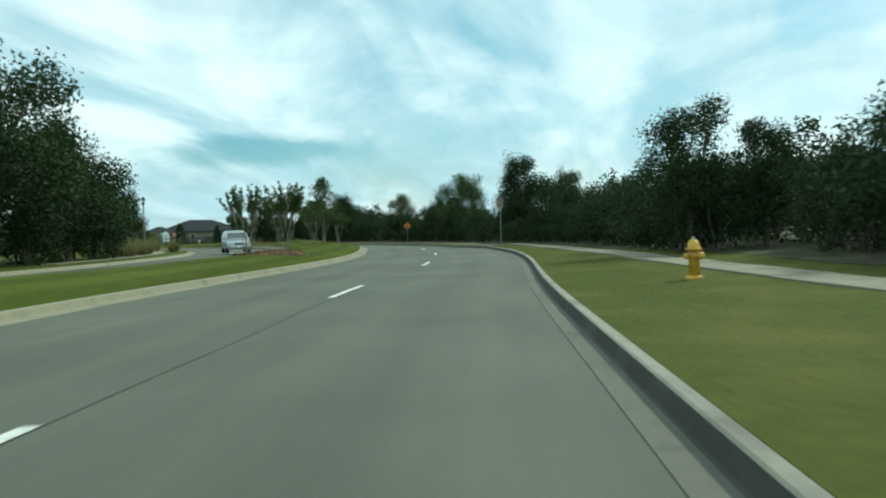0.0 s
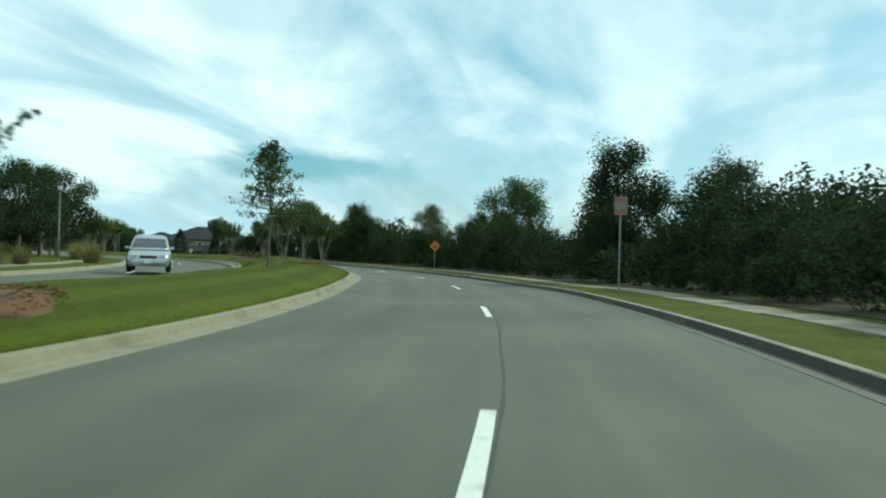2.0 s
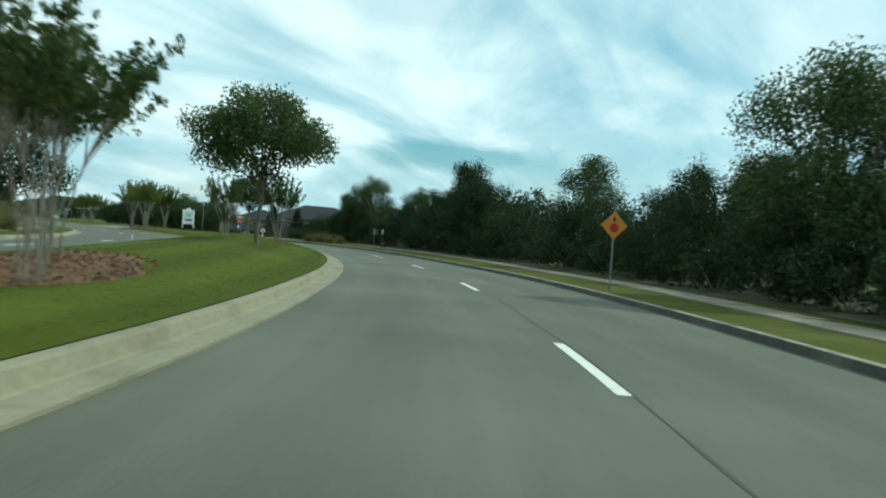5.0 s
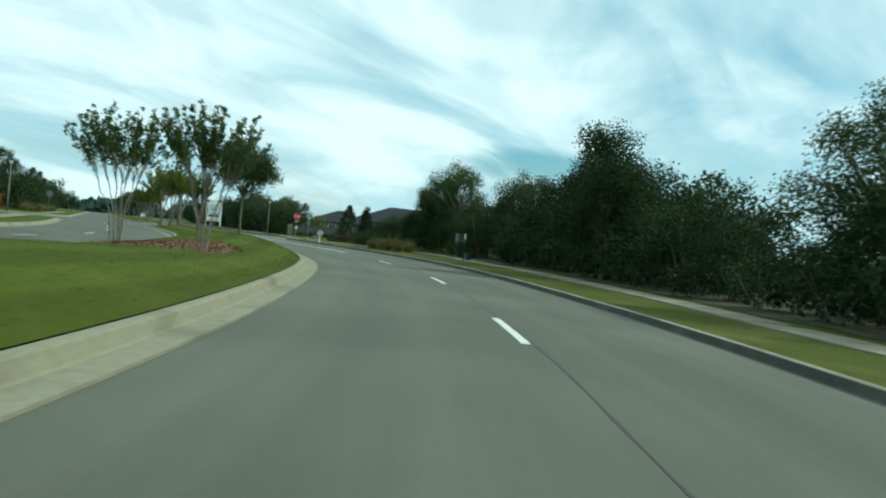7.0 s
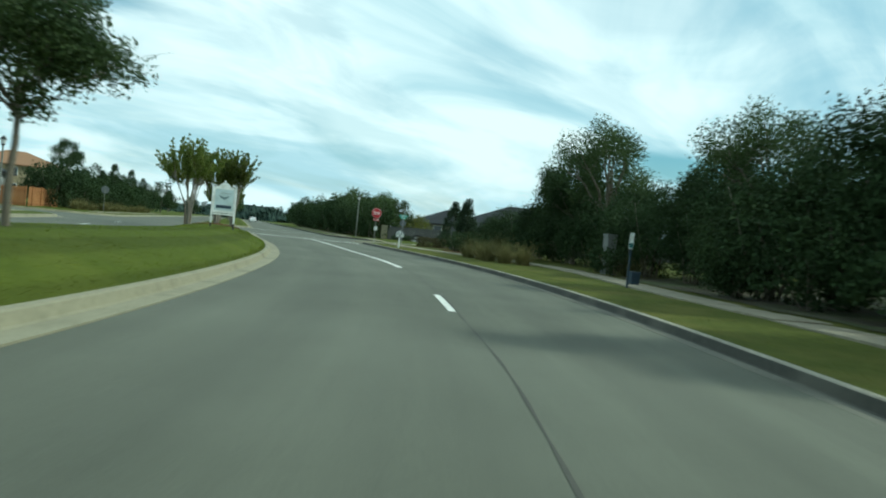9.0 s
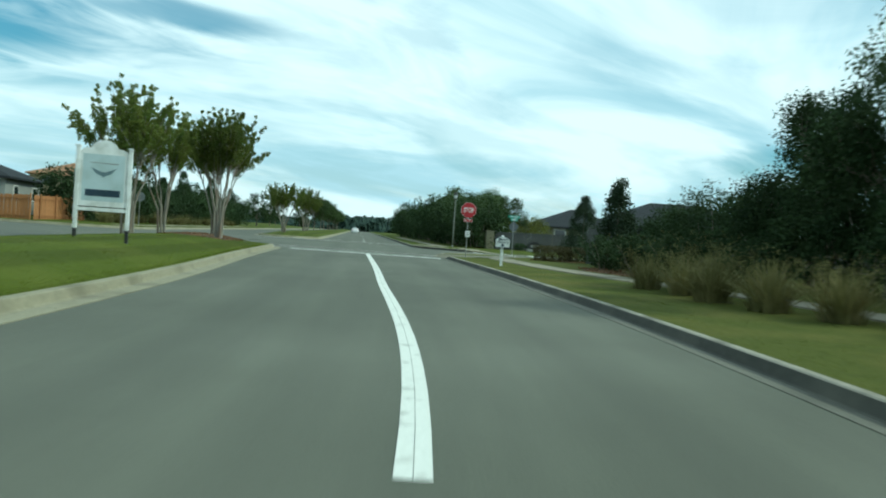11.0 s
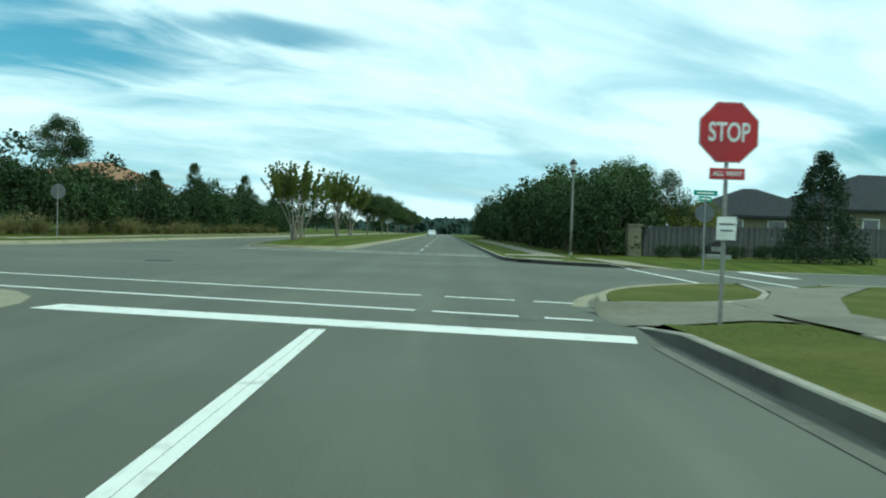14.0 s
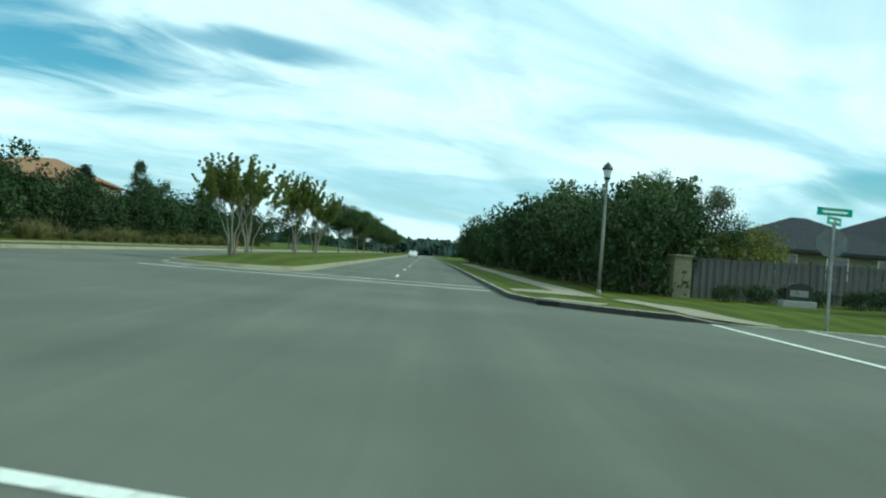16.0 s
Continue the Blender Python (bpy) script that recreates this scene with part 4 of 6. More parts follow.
far_thicket = lambda key: thicket(170 + ord(key[-1]), 4.0, 4.6, LEAF_WOOD, 130, 38, 0.088)


def plant(key, maker, name, label, category, group, s, o, scale=1.0, turn=None, squash=1.0):
    """Stand one plant at s, o; the first of a key is built, the rest copy it."""
    turn = random.uniform(0, 360) if turn is None else turn
    m = stand(s, o, turn, scale, 0.03, squash)
    if key not in BUILT:
        r = root(name, label, category, m, group)
        maker()(r)
        BUILT[key] = (r, m.to_scale())
    else:
        r0, k = BUILT[key]
        r = copy_thing(r0, m @ Matrix.Diagonal((1 / k.x, 1 / k.y, 1 / k.z, 1)))
        tagged(r, label, category, group)
    return r


# trees of the median
plant("crape_a", lambda: crape(3, 3.0, 2.6, LEAF_CRAPE, 7, 9), "crape_myrtle", "small crape myrtle with bare pale stems in a mulch bed", "tree", "crape myrtles", 30.3, -7.6, 1.0, 20)
plant("crape_b", lambda: crape(8, 3.1, 2.7, LEAF_CRAPE, 9, 10), "crape_myrtle", "vase-shaped crape myrtle with many pale stems", "tree", "crape myrtles", 30.2, -5.85, 0.98, 70)
plant("young_oak", lambda: young_oak(5), "young_oak", "young oak with an open cone of limbs and tree straps", "tree", "", 48.9, -6.7, 0.95, 10)
plant("crape_c", lambda: crape(14, 3.2, 2.8, LEAF_CRAPE, 6, 7), "crape_myrtle", "thin-leaved crape myrtle with a few splayed stems", "tree", "crape myrtles", 64.2, -7.25, 1.0, 0)
plant("crape_b", None, "crape_myrtle", "full crape myrtle with pale stems beside a mulch bed", "tree", "crape myrtles", 63.5, -5.3, 0.92, 200)
plant("crape_a", None, "crape_myrtle", "leafy crape myrtle behind its neighbour in the mulch", "tree", "crape myrtles", 65.7, -6.2, 0.95, 130)
plant("oak_median", lambda: oak(21, 4.15, 4.2, 1.0, LEAF_OAK, 290, 96, 0.043, 0.16, 0.018), "oak_tree", "round-headed oak on a single straight trunk", "tree", "median oaks", 76.0, -5.5, 1.0, 30)
plant("crape_b", None, "crape_myrtle", "tall crape myrtle with clustered grey stems in mulch", "tree", "crape myrtles", 94.6, -5.9, 1.06, 300)
plant("crape_a", None, "crape_myrtle", "crape myrtle with open crown in the mulch bed", "tree", "crape myrtles", 96.9, -8.4, 1.18, 40)
plant("oak_median_b", lambda: oak(21, 4.15, 3.7, 1.35, LEAF_OAK, 230, 115, 0.038, 0.145, 0.018), "oak_tree", "compact oak with a dense dark crown on the mown lawn", "tree", "median oaks", 110.8, -6.45, 0.98, 100)
plant("crape_big", lambda: crape(41, 5.4, 4.3, LEAF_PALE, 7, 22, 9), "crape_myrtle", "large crape myrtle with many bare trunks and sunny foliage", "tree", "crape myrtles", 150.2, -6.0, 0.92, 10)
plant("crape_big_b", lambda: crape(47, 5.5, 4.3, LEAF_PALE, 7, 22, 9), "crape_myrtle", "large crape myrtle near the end of the median", "tree", "crape myrtles", 155.6, -7.1, 1.0, 80)
plant("crape_big", None, "crape_myrtle", "large crape myrtle behind the white estate sign", "tree", "crape myrtles", 153.5, -8.9, 1.0, 150)
plant("crape_big_b", None, "crape_myrtle", "large crape myrtle with pale trunks on the median crest", "tree", "crape myrtles", 147.5, -8.6, 0.97, 220)
for k, (s, o) in enumerate(((193.0, -7.8), (198.5, -8.4), (202.5, -6.6), (213.0, -6.9))):
    plant("crape_far", lambda: crape(53, 4.8, 5.4, LEAF_PALE, 6, 26, 10), "crape_myrtle", "tall crape myrtle in the row on the far median", "tree", "crape myrtles", s, o, 1.0 - 0.05 * (k % 2), 40 + 67 * k)
for k in range(9):
    plant("oak_median", None, "oak_tree", "dark oak far down the median", "tree", "median oaks", 228 + 14 * k + 4 * (k % 2), -7.0, 1.15 + 0.1 * (k % 3))

# woods along the sidewalk
wood = lambda s, o, h, label="tall dark oak rising from the roadside thicket": plant("oak_wood", lambda: oak(55, 7.0, 5.0, 1.6, LEAF_WOOD, 330, 74, 0.061, 0.25), "oak_tree", label, "tree", "roadside wood", s, o, h / 7.0)
wood_b = lambda s, o, h, label="airy tree with a sunlit crown above the thicket": plant("oak_wood_b", lambda: oak(66, 7.0, 5.2, 1.8, LEAF_OAK, 300, 72, 0.054, 0.24), "oak_tree", label, "tree", "roadside wood", s, o, h / 7.0)
plant("ragged", lambda: oak(58, 5.0, 3.2, 1.0, LEAF_WOOD, 230, 60, 0.052, 0.18), "small_tree", "ragged thin-leaved tree standing behind the sidewalk", "tree", "roadside wood", 24.0, 8.9, 0.98)
plant("ragged", None, "small_tree", "smaller ragged tree behind its taller neighbour", "tree", "roadside wood", 24.6, 11.4, 0.86)
wood(59.2, 9.6, 7.4)
plant("round_oak", lambda: oak(77, 7.0, 6.0, 1.1, LEAF_OAK, 400, 72, 0.062, 0.27), "oak_tree", "rounded leafy oak standing above the thicket", "tree", "roadside wood", 75.6, 9.8, 1.04)
wood(50.2, 9.9, 5.1)
wood_b(94.8, 10.8, 6.6)
wood(108.6, 9.4, 7.2)
wood_b(119.2, 10.4, 5.8)
wood_b(133.6, 12.0, 7.6)
wood(88.0, 12.4, 5.4)
wood(137.4, 12.2, 6.6)
wood(141.2, 12.6, 5.8)
wood(114.0, 11.0, 6.6)
wood(124.5, 12.0, 5.6)
wood(65.5, 12.0, 5.0)
wood(82.0, 11.8, 5.2)
for k in range(40):
    s = 12 + 3.05 * k
    h = 3.4 + 0.5 * float(ease(s, 82, 90)) + 0.9 * math.sin(k * 1.7) + 0.5 * math.sin(k * 0.6 + 1) + 0.6 * float(ease(s, 105, 108)) * (1 - float(ease(s, 122, 130)))
    key = ("thicket_a", "thicket_b", "thicket_c")[k % 3]
    plant(key, lambda key=key: thicket(70 + ord(key[-1]), 4.0, 4.6, LEAF_WOOD), "wild_shrub", "dense dark green wild shrub leafed down to the ground", "shrub", "roadside wood",
          s + random.uniform(-0.8, 0.8), 9.5 + 0.4 * math.sin(k * 2.3) + (2.4 if s < 22 else 1.8 if s > 124 else 0.8 * float(ease(s, 62, 95))), h / 4.0)
    if s < 128 and (k % 3 < 2 or s < 60):
        plant("far_" + key, lambda key=key: far_thicket(key), "wild_shrub", "dense dark shrub in the back row of the wood", "shrub", "roadside wood", s + 1.8, 14.2 + math.sin(k), (h + 0.7) / 4.0)
    if 24 < s < 121:
        plant("under_shrub", lambda: shrub(91, 1.3, 2.4, LEAF_WOOD, 90, 26, 0.05), "low_shrub", "low dark undergrowth at the edge of the wood", "shrub", "undergrowth", s, float(walk_r(s)) + 1.95 + 0.25 * math.sin(k), 1.2 + 0.3 * math.sin(k))
# planting between the wood and the corner
for s, o, sc in ((131.9, 7.15, 0.92), (133.5, 6.85, 0.98), (135.2, 6.6, 1.0), (136.9, 6.75, 0.94), (138.5, 6.55, 0.9), (128.9, 9.6, 0.9), (127.0, 9.9, 0.8), (146.4, 9.5, 1.2), (143.7, 10.1, 1.25), (141.0, 10.0, 1.2)):
    plant("reed", lambda: grass_clump(101, 1.15, 1.7), "ornamental_grass", "tall tan-green ornamental grass clump by the sidewalk", "grass", "ornamental grasses", s, o, sc)
for k, (s, o, h) in enumerate(((139.5, 12.2, 4.0), (142.6, 12.4, 4.1), (145.4, 11.8, 3.8), (148.2, 11.7, 3.2), (150.4, 12.4, 2.8), (136.0, 13.0, 4.2), (145.5, 14.6, 4.2), (149.9, 9.5, 1.25), (147.7, 8.55, 1.4), (145.3, 8.9, 1.5), (142.9, 9.5, 1.5), (139.8, 10.4, 1.5))):
    plant("thicket_b" if h > 2 else "under_shrub", None, "garden_shrub", "dark rounded shrub planted by the fence", "shrub", "corner planting", s, o, h / 4.0 if h > 2 else h / 1.3)
for s, o, h in ((129.5, 12.0, 4.6), (132.6, 12.0, 4.4), (135.4, 12.2, 4.0), (138.4, 12.4, 3.9)):
    plant("thicket_c", None, "wild_shrub", "dark bushy tree behind the ornamental grasses", "shrub", "roadside wood", s, o, h / 4.0)
plant("under_shrub", None, "low_shrub", "low dark shrub before the utility cabinet", "shrub", "undergrowth", 127.0, 9.2, 0.95)
plant("holly", lambda: cedar(111, 3.7, 1.8, LEAF_CEDAR), "holly_tree", "slim dark evergreen behind the sidewalk", "tree", "evergreens", 150.8, 10.2, 1.0)
plant("cedar", lambda: cedar(117, 4.9, 3.5, LEAF_CEDAR, 340), "cedar_tree", "dark conical evergreen before the grey fence", "tree", "evergreens", 181.6, 18.3, 1.0)
for k in range(7):
    plant("low_hedge", lambda: shrub(123, 0.70, 1.5, LEAF_WOOD, 70, 26, 0.035), "low_hedge_shrub", "clipped low shrub in the bed by the fence", "shrub", "fence bed", 185.6 + 0.5 * (k % 2), 12.6 + 1.25 * k, 0.9 + 0.1 * (k % 3))
for k, (s, o) in enumerate(((159.6, 13.6), (160.0, 15.2), (159.0, 12.2))):
    plant("under_shrub", None, "garden_shrub", "rounded brown-green shrub in the corner bed", "shrub", "corner planting", s, o, 0.75)
LEAF_BRONZE = surface("bronze_leaf", (0.055, 0.048, 0.022), (0.095, 0.085, 0.034), 1.5, 0.75, 0, vary=0.3, through_light=0.15, spec=0.2)


def box_hedge(seed, w, d, h, leaf):
    """A clipped block of small leaves on short stems."""
    g = np.random.default_rng(seed)
    pts = g.uniform(-0.5, 0.5, (260, 3))
    axis = g.integers(0, 3, 260)
    pts[np.arange(260), axis] = np.where(g.uniform(size=260) < 0.5, -0.47, 0.47)
    pts = pts * np.array([w, d, h]) + np.array([0, 0, h * 0.52])
    limbs = [(bent((x, 0, -0.1), (x, 0.05, h * 0.8), 4, 0.02, g), 0.015, 0.006) for x in np.linspace(-w * 0.4, w * 0.4, 6)]

    def make(r):
        part("stem", limb_mesh("stem", limbs, 5), BARK, r)
        part("foliage", leaf_mesh("foliage", pts, 0.07, 18, 0.038, seed), leaf, r)
    return make


for k, (s, o) in enumerate(((157.8, 9.4), (158.4, 10.9))):
    plant("box_hedge", lambda: box_hedge(127, 1.7, 1.1, 0.72, LEAF_BRONZE), "box_hedge", "low bronze-green clipped hedge beside the corner fence", "hedge", "corner planting", s, o, 1.0, 20)
# far side of the junction, right
for k in range(26):
    s, o = 188.5 + 4.2 * k + 1.2 * math.sin(k * 5.1), 10.2 + 0.9 * math.sin(k * 1.9)
    h = 4.9 + 1.7 * float(ease(s, 187, 214)) + 0.5 * math.sin(k * 1.3 + 0.9) + 0.4 * math.sin(k * 2.9)
    plant(("far_thicket_a", "far_thicket_b", "far_thicket_c")[k % 3], lambda k=k: far_thicket("abc"[k % 3]), "wild_shrub", "tall dark shrub in the row past the junction", "shrub", "far wood", s, o, h / 4.0)
    if k < 7:
        # shrubs in lighter oak leaf, added so the row's tops look sunlit
        plant("sunlit_top_thicket", lambda: thicket(177, 4.0, 4.2, LEAF_OAK, 130, 38, 0.085), "wild_shrub", "paler-leaved shrub giving the row past the junction its sunlit top", "shrub", "far wood", s + 2.0, o + 1.2, (h + 0.25) / 4.0)
    if k in (1, 2, 5, 8, 9, 13, 17, 21):
        wood_b(s + 1, o + 3.2, (5.4, 5.4, 6.4, 6.2)[k % 4], "airy tree behind the tall shrubs past the junction")
plant("yellow_tree", lambda: oak(131, 3.4, 3.2, 0.9, LEAF_SUN, 130, 24, 0.07, 0.18), "ornamental_tree", "small yellow-green tree behind the grey fence", "tree", "", 192.5, 17.0, 1.0)
plant("yellow_tree", None, "ornamental_tree", "yellow-green tree behind the ornamental grasses", "tree", "", 147.0, 14.0, 0.9)
plant("yellow_tree", None, "ornamental_tree", "low yellow-green tree by the dark roof", "tree", "", 191.5, 14.4, 0.85)

# far side of the second carriageway
big = lambda s, o, h: plant("oak_left", lambda: oak(141, 9.0, 8.0, 1.6, LEAF_WOOD, 460, 38, 0.098, 0.32), "oak_tree", "large spreading dark oak at the edge of the wood", "tree", "left wood", s, o, h / 9.0)
for s, o, h in ((33, -21.5, 11.4), (39, -23, 10.4), (45.5, -21.5, 8.8), (26, -24, 12), (51, -23, 7.0), (18, -24, 9.6), (30, -31, 10.5), (42, -32, 9), (103, -24.0, 8.4), (97, -25.5, 8.0), (110, -29, 7.0), (91, -28, 7.5), (114, -21.9, 9.2)):
    big(s, o, h)
for k in range(13):
    plant(("far_thicket_a", "far_thicket_b", "far_thicket_c")[k % 3], lambda k=k: far_thicket("abc"[k % 3]), "wild_shrub", "dense shrub under the large oaks", "shrub", "left wood", 12 + 3.3 * k, -21.6 - 0.8 * math.sin(k * 2.1), 1.0 + 0.15 * math.sin(k * 1.4))
for k, (s, o, sc) in enumerate(((56.5, -20.6, 1.0), (58.8, -21.0, 1.1), (61.0, -20.4, 1.0), (63.5, -21.3, 1.1), (66, -20.5, 1.0), (77.0, -18.9, 1.25), (54.0, -21.0, 1.0), (86.5, -20.5, 1.2), (88.5, -20.8, 1.3), (99.5, -20.0, 1.3), (102, -20.4, 1.4), (104.5, -19.9, 1.3), (107, -20.4, 1.4), (90.8, -20.6, 1.3), (93, -21.0, 1.2))):
    plant("reed", None, "ornamental_grass", "tan-green ornamental grass clump by the far kerb", "grass", "ornamental grasses", s, o, sc)
for k in range(15):
    s = 102 + 3.6 * k
    if not 154 < s < 182:
        plant(("far_thicket_a", "far_thicket_b", "far_thicket_c")[k % 3], None, "wild_shrub", "dark shrub in the row beyond the second carriageway", "shrub", "left row", s, -25.5 - 0.6 * math.sin(k * 2.2), 0.78 + 0.10 * math.sin(k * 1.7))
    if k % 2 and s < 152:
        plant(("crape_a", "crape_b")[k % 4 // 2], None, "crape_myrtle", "crape myrtle in the row beyond the second carriageway", "tree", "crape myrtles", s + 0.8, -22.6, 1.05, 50 * k)
for k in range(22):
    s = 187.5 + 4.0 * k
    h = 5.75 + 0.5 * math.sin(k * 2.1) + 0.4 * math.sin(k * 0.7)
    plant(("far_thicket_a", "far_thicket_b", "far_thicket_c")[k % 3], lambda k=k: far_thicket("abc"[k % 3]), "hedge_tree", "dense dark green hedge tree beyond the sidewalk", "shrub", "far hedge", s, -25.2 - 0.7 * math.sin(k * 1.7), h / 4.0)
    if k < 16:
        for q in (0.3, 2.2):
            plant("reed", None, "ornamental_grass", "low tan grass clump before the hedge", "grass", "ornamental grasses", s + q + 0.5 * math.sin(k * 3), -22.5 - 0.4 * math.sin(k * 2.7 + q), 0.95 + 0.25 * math.sin(k * 1.9 + q))
for s, o, sc in ((224.5, -24.6, 1.10), (244.5, -24.8, 1.14), (263.0, -25.0, 1.05)):
    plant("cone_tree", lambda: cedar(119, 6.4, 4.0, LEAF_WOOD, 330), "hedge_tree", "broad cone-shaped dark tree rising from the hedge", "tree", "far hedge", s, o, sc)
plant("tall_round", lambda: oak(83, 8.6, 4.8, 4.4, LEAF_WOOD, 230, 62, 0.062, 0.20, 0.016), "oak_tree", "round-headed dark tree standing above the long hedge", "tree", "", 202.5, -26.8, 1.0, 40)
for s, o, h in ((234, -27, 6.0), (252, -27, 6.0)):
    wood(s, o, h, "taller rounded tree standing in the hedge")
plant("cedar", None, "cedar_tree", "dark conical evergreen in the long hedge", "tree", "evergreens", 214, -24.6, 1.1)
for k in range(16):
    plant("far_oak", lambda: oak(149, 7.0, 6.4, 1.0, LEAF_WOOD, 130, 18, 0.20, 0.42), "oak_tree", "distant tree along the road", "tree", "distant trees", 275 + 22 * k, (-27 if k % 2 else 16) + 3 * math.sin(k), 1.0 + 0.12 * math.sin(k * 2.0))


def far_woods():
    """A low, lumpy belt of woods round the horizon."""
    g = np.random.default_rng(9)
    cols, rows = 1500, 7
    a = np.radians(np.r_[np.linspace(40, 190, 1150), np.linspace(190, 400, cols - 1150)])
    h = 5.6 + 1.1 * np.sin(17 * a) + 1.1 * np.sin(41 * a + 1) + 0.8 * np.sin(97 * a) + g.normal(0, 0.55, cols)
    verts = []
    for j in range(rows):
        u = j / (rows - 1)
        r = 350 + 25 * np.sin(3 * a) + 9 * u ** 2 + 2.0 * np.sin(140 * a + j) + g.normal(0, 0.8, cols)
        z = -0.6 + (h + 0.6) * u + g.normal(0, 0.25, cols) * (j > 0)
        verts.append(np.stack([-45 + r * np.cos(a), 90 + r * np.sin(a), z], 1))
    verts = np.concatenate(verts)
    faces = [(j * cols + k, (j + 1) * cols + k, (j + 1) * cols + (k + 1) % cols, j * cols + (k + 1) % cols) for j in range(rows - 1) for k in range(cols)]
    tagged(part("far_woods", mesh_of("far_woods", verts, faces), HAZED_LEAF), "belt of dark, haze-tinted woods along the horizon", "woods", kind="stuff")


far_woods()

# ---- signs and street furniture ----


def post_part(r, height, w=0.05, material=None, d=None):
    return part("post", box_bm(w, d or w, height + 0.3, 0.006, -0.3), material or STEEL, r)


def octagon(radius):
    return [(radius * math.sin(radians(22.5 + 45 * k)), radius * math.cos(radians(22.5 + 45 * k))) for k in range(8)]


def lifted(points, z):
    return [(x, b + z) for x, b in points]


def shift(ob, x, y, z):
    ob.location = (x, y, z)
    return ob


def stop_sign(m, label, face, plaque=True, notice=True):
    r = root("stop_sign", label, "sign", m, "stop signs")
    post_part(r, 2.80, 0.048, POST_GREY, 0.032)
    plate = part("plate", plate_bm(octagon(0.412), 0.006), SIGN_BACK, r, "bare aluminium back")
    shift(plate, 0, -0.036, 2.42)
    rim = part("border", plate_bm(octagon(0.408), 0.003), WHITE, plate, "white reflective border")
    shift(rim, 0, -0.006, 0)
    red = part("face", plate_bm(octagon(0.396), 0.003), RED, plate, "deep red reflective face")
    shift(red, 0, -0.010, 0)
    if face:
        word = part("lettering", letters("STOP", 0.335, 0.0015, 0.006), WHITE, plate, "white block letters")
        word.scale = (0.66, 1, 1)
        shift(word, 0, -0.0145, -0.01)
    if plaque:
        p = part("plaque", plate_bm([(-0.23, -0.075), (0.23, -0.075), (0.23, 0.075), (-0.23, 0.075)], 0.005), WHITE, r, "small plaque with a white edge")
        shift(p, 0, -0.036, 1.90)
        q = part("face", plate_bm([(-0.22, -0.065), (0.22, -0.065), (0.22, 0.065), (-0.22, 0.065)], 0.003), RED, p)
        shift(q, 0, -0.005, 0)
        w = part("lettering", letters("ALL WAY", 0.088, 0.0015, 0.002), WHITE, p)
        shift(w, 0, -0.009, 0)
    if notice:
        n = part("notice", plate_bm([(-0.13, -0.15), (0.12, -0.15), (0.13, 0.15), (-0.12, 0.14)], 0.005), WHITE, r, "pale bluish notice sheet")
        shift(n, 0.02, -0.034, 1.22)
        for k, w in enumerate((0.20, 0.16)):
            b = part("text_bar", plate_bm([(-w / 2, -0.012), (w / 2, -0.012), (w / 2, 0.012), (-w / 2, 0.012)], 0.002), SIGN_BACK, n)
            shift(b, 0, -0.004, 0.05 - 0.08 * k)
    return r


stop_sign(stand(157.6, 4.85, 2), "red octagonal stop sign on a steel post by the sidewalk", True)
stop_sign(stand(188.9, -20.0, 180, 1.05), "grey back of a stop sign beyond the junction", True, False, False)


def street_name_sign(m):
    """Two crossed street-name blades over a stop sign that is seen from behind."""
    r = root("street_name_sign", "green street-name blades on a tall steel post at the corner", "sign", m)
    post_part(r, 2.75, 0.06, STEEL)
    for k, (z, turn, w) in enumerate(((2.78, 8, 0.95), (2.56, 40, 0.85))):
        b = part("name_blade", plate_bm([(-w / 2, 0), (w / 2, 0), (w / 2, 0.19), (-w / 2, 0.19)], 0.008), GREEN_SIGN, r, "green name blade with pale lettering bars")
        b.location, b.rotation_euler = (0, 0, z), (0, 0, radians(turn))
        for sgn in (-1, 1):
            t = part("text_bar", plate_bm([(-w * 0.36, 0.07), (w * 0.36, 0.07), (w * 0.36, 0.12), (-w * 0.36, 0.12)], 0.002), WHITE, b)
            shift(t, 0, sgn * 0.006, 0)
    o = part("stop_plate", plate_bm(octagon(0.36), 0.006), SIGN_BACK, r, "bare back of an octagonal plate")
    o.location, o.rotation_euler = (0.0, 0.04, 2.12), (0, 0, radians(-30))
    f = part("face", plate_bm(octagon(0.35), 0.003), RED, o, "red face turned to the side street")
    shift(f, 0, 0.006, 0)


street_name_sign(stand(176.1, 11.1, 0))


def street_lamp(m, label):
    r = root("street_lamp", label, "street lamp", m, "street lamps")
    part("base", lathe_bm([(0.085, -0.2), (0.085, 0.10), (0.072, 0.14)], 14), POST_GREY, r)
    part("pole", lathe_bm([(0.068, 0.13), (0.062, 2.4), (0.055, 4.30), (0.075, 4.33), (0.075, 4.38)], 12), POST_GREY, r, "slim straight grey pole")
    lan = part("lantern", lathe_bm([(0.06, 4.38), (0.11, 4.44), (0.17, 4.72), (0.17, 4.78)], 10), LENS, r, "cloudy glass lantern")
    part("collar", lathe_bm([(0.085, 4.36), (0.13, 4.44), (0.13, 4.47), (0.10, 4.49)], 10), BLACK, lan)
    part("cap", lathe_bm([(0.215, 4.76), (0.205, 4.82), (0.12, 4.96), (0.04, 5.02), (0.02, 5.07)], 12), BLACK, lan, "dark domed cap")


street_lamp(stand(185.4, 7.7, 0, 0.96), "tall slim street lamp with a dark lantern, beside the wood")
street_lamp(stand(82.0, -21.5, 0, 1.08), "tall slim street lamp before the large dark oaks")
street_lamp(stand(157.9, -21.7, 0, 1.0), "tall slim street lamp near the far houses")


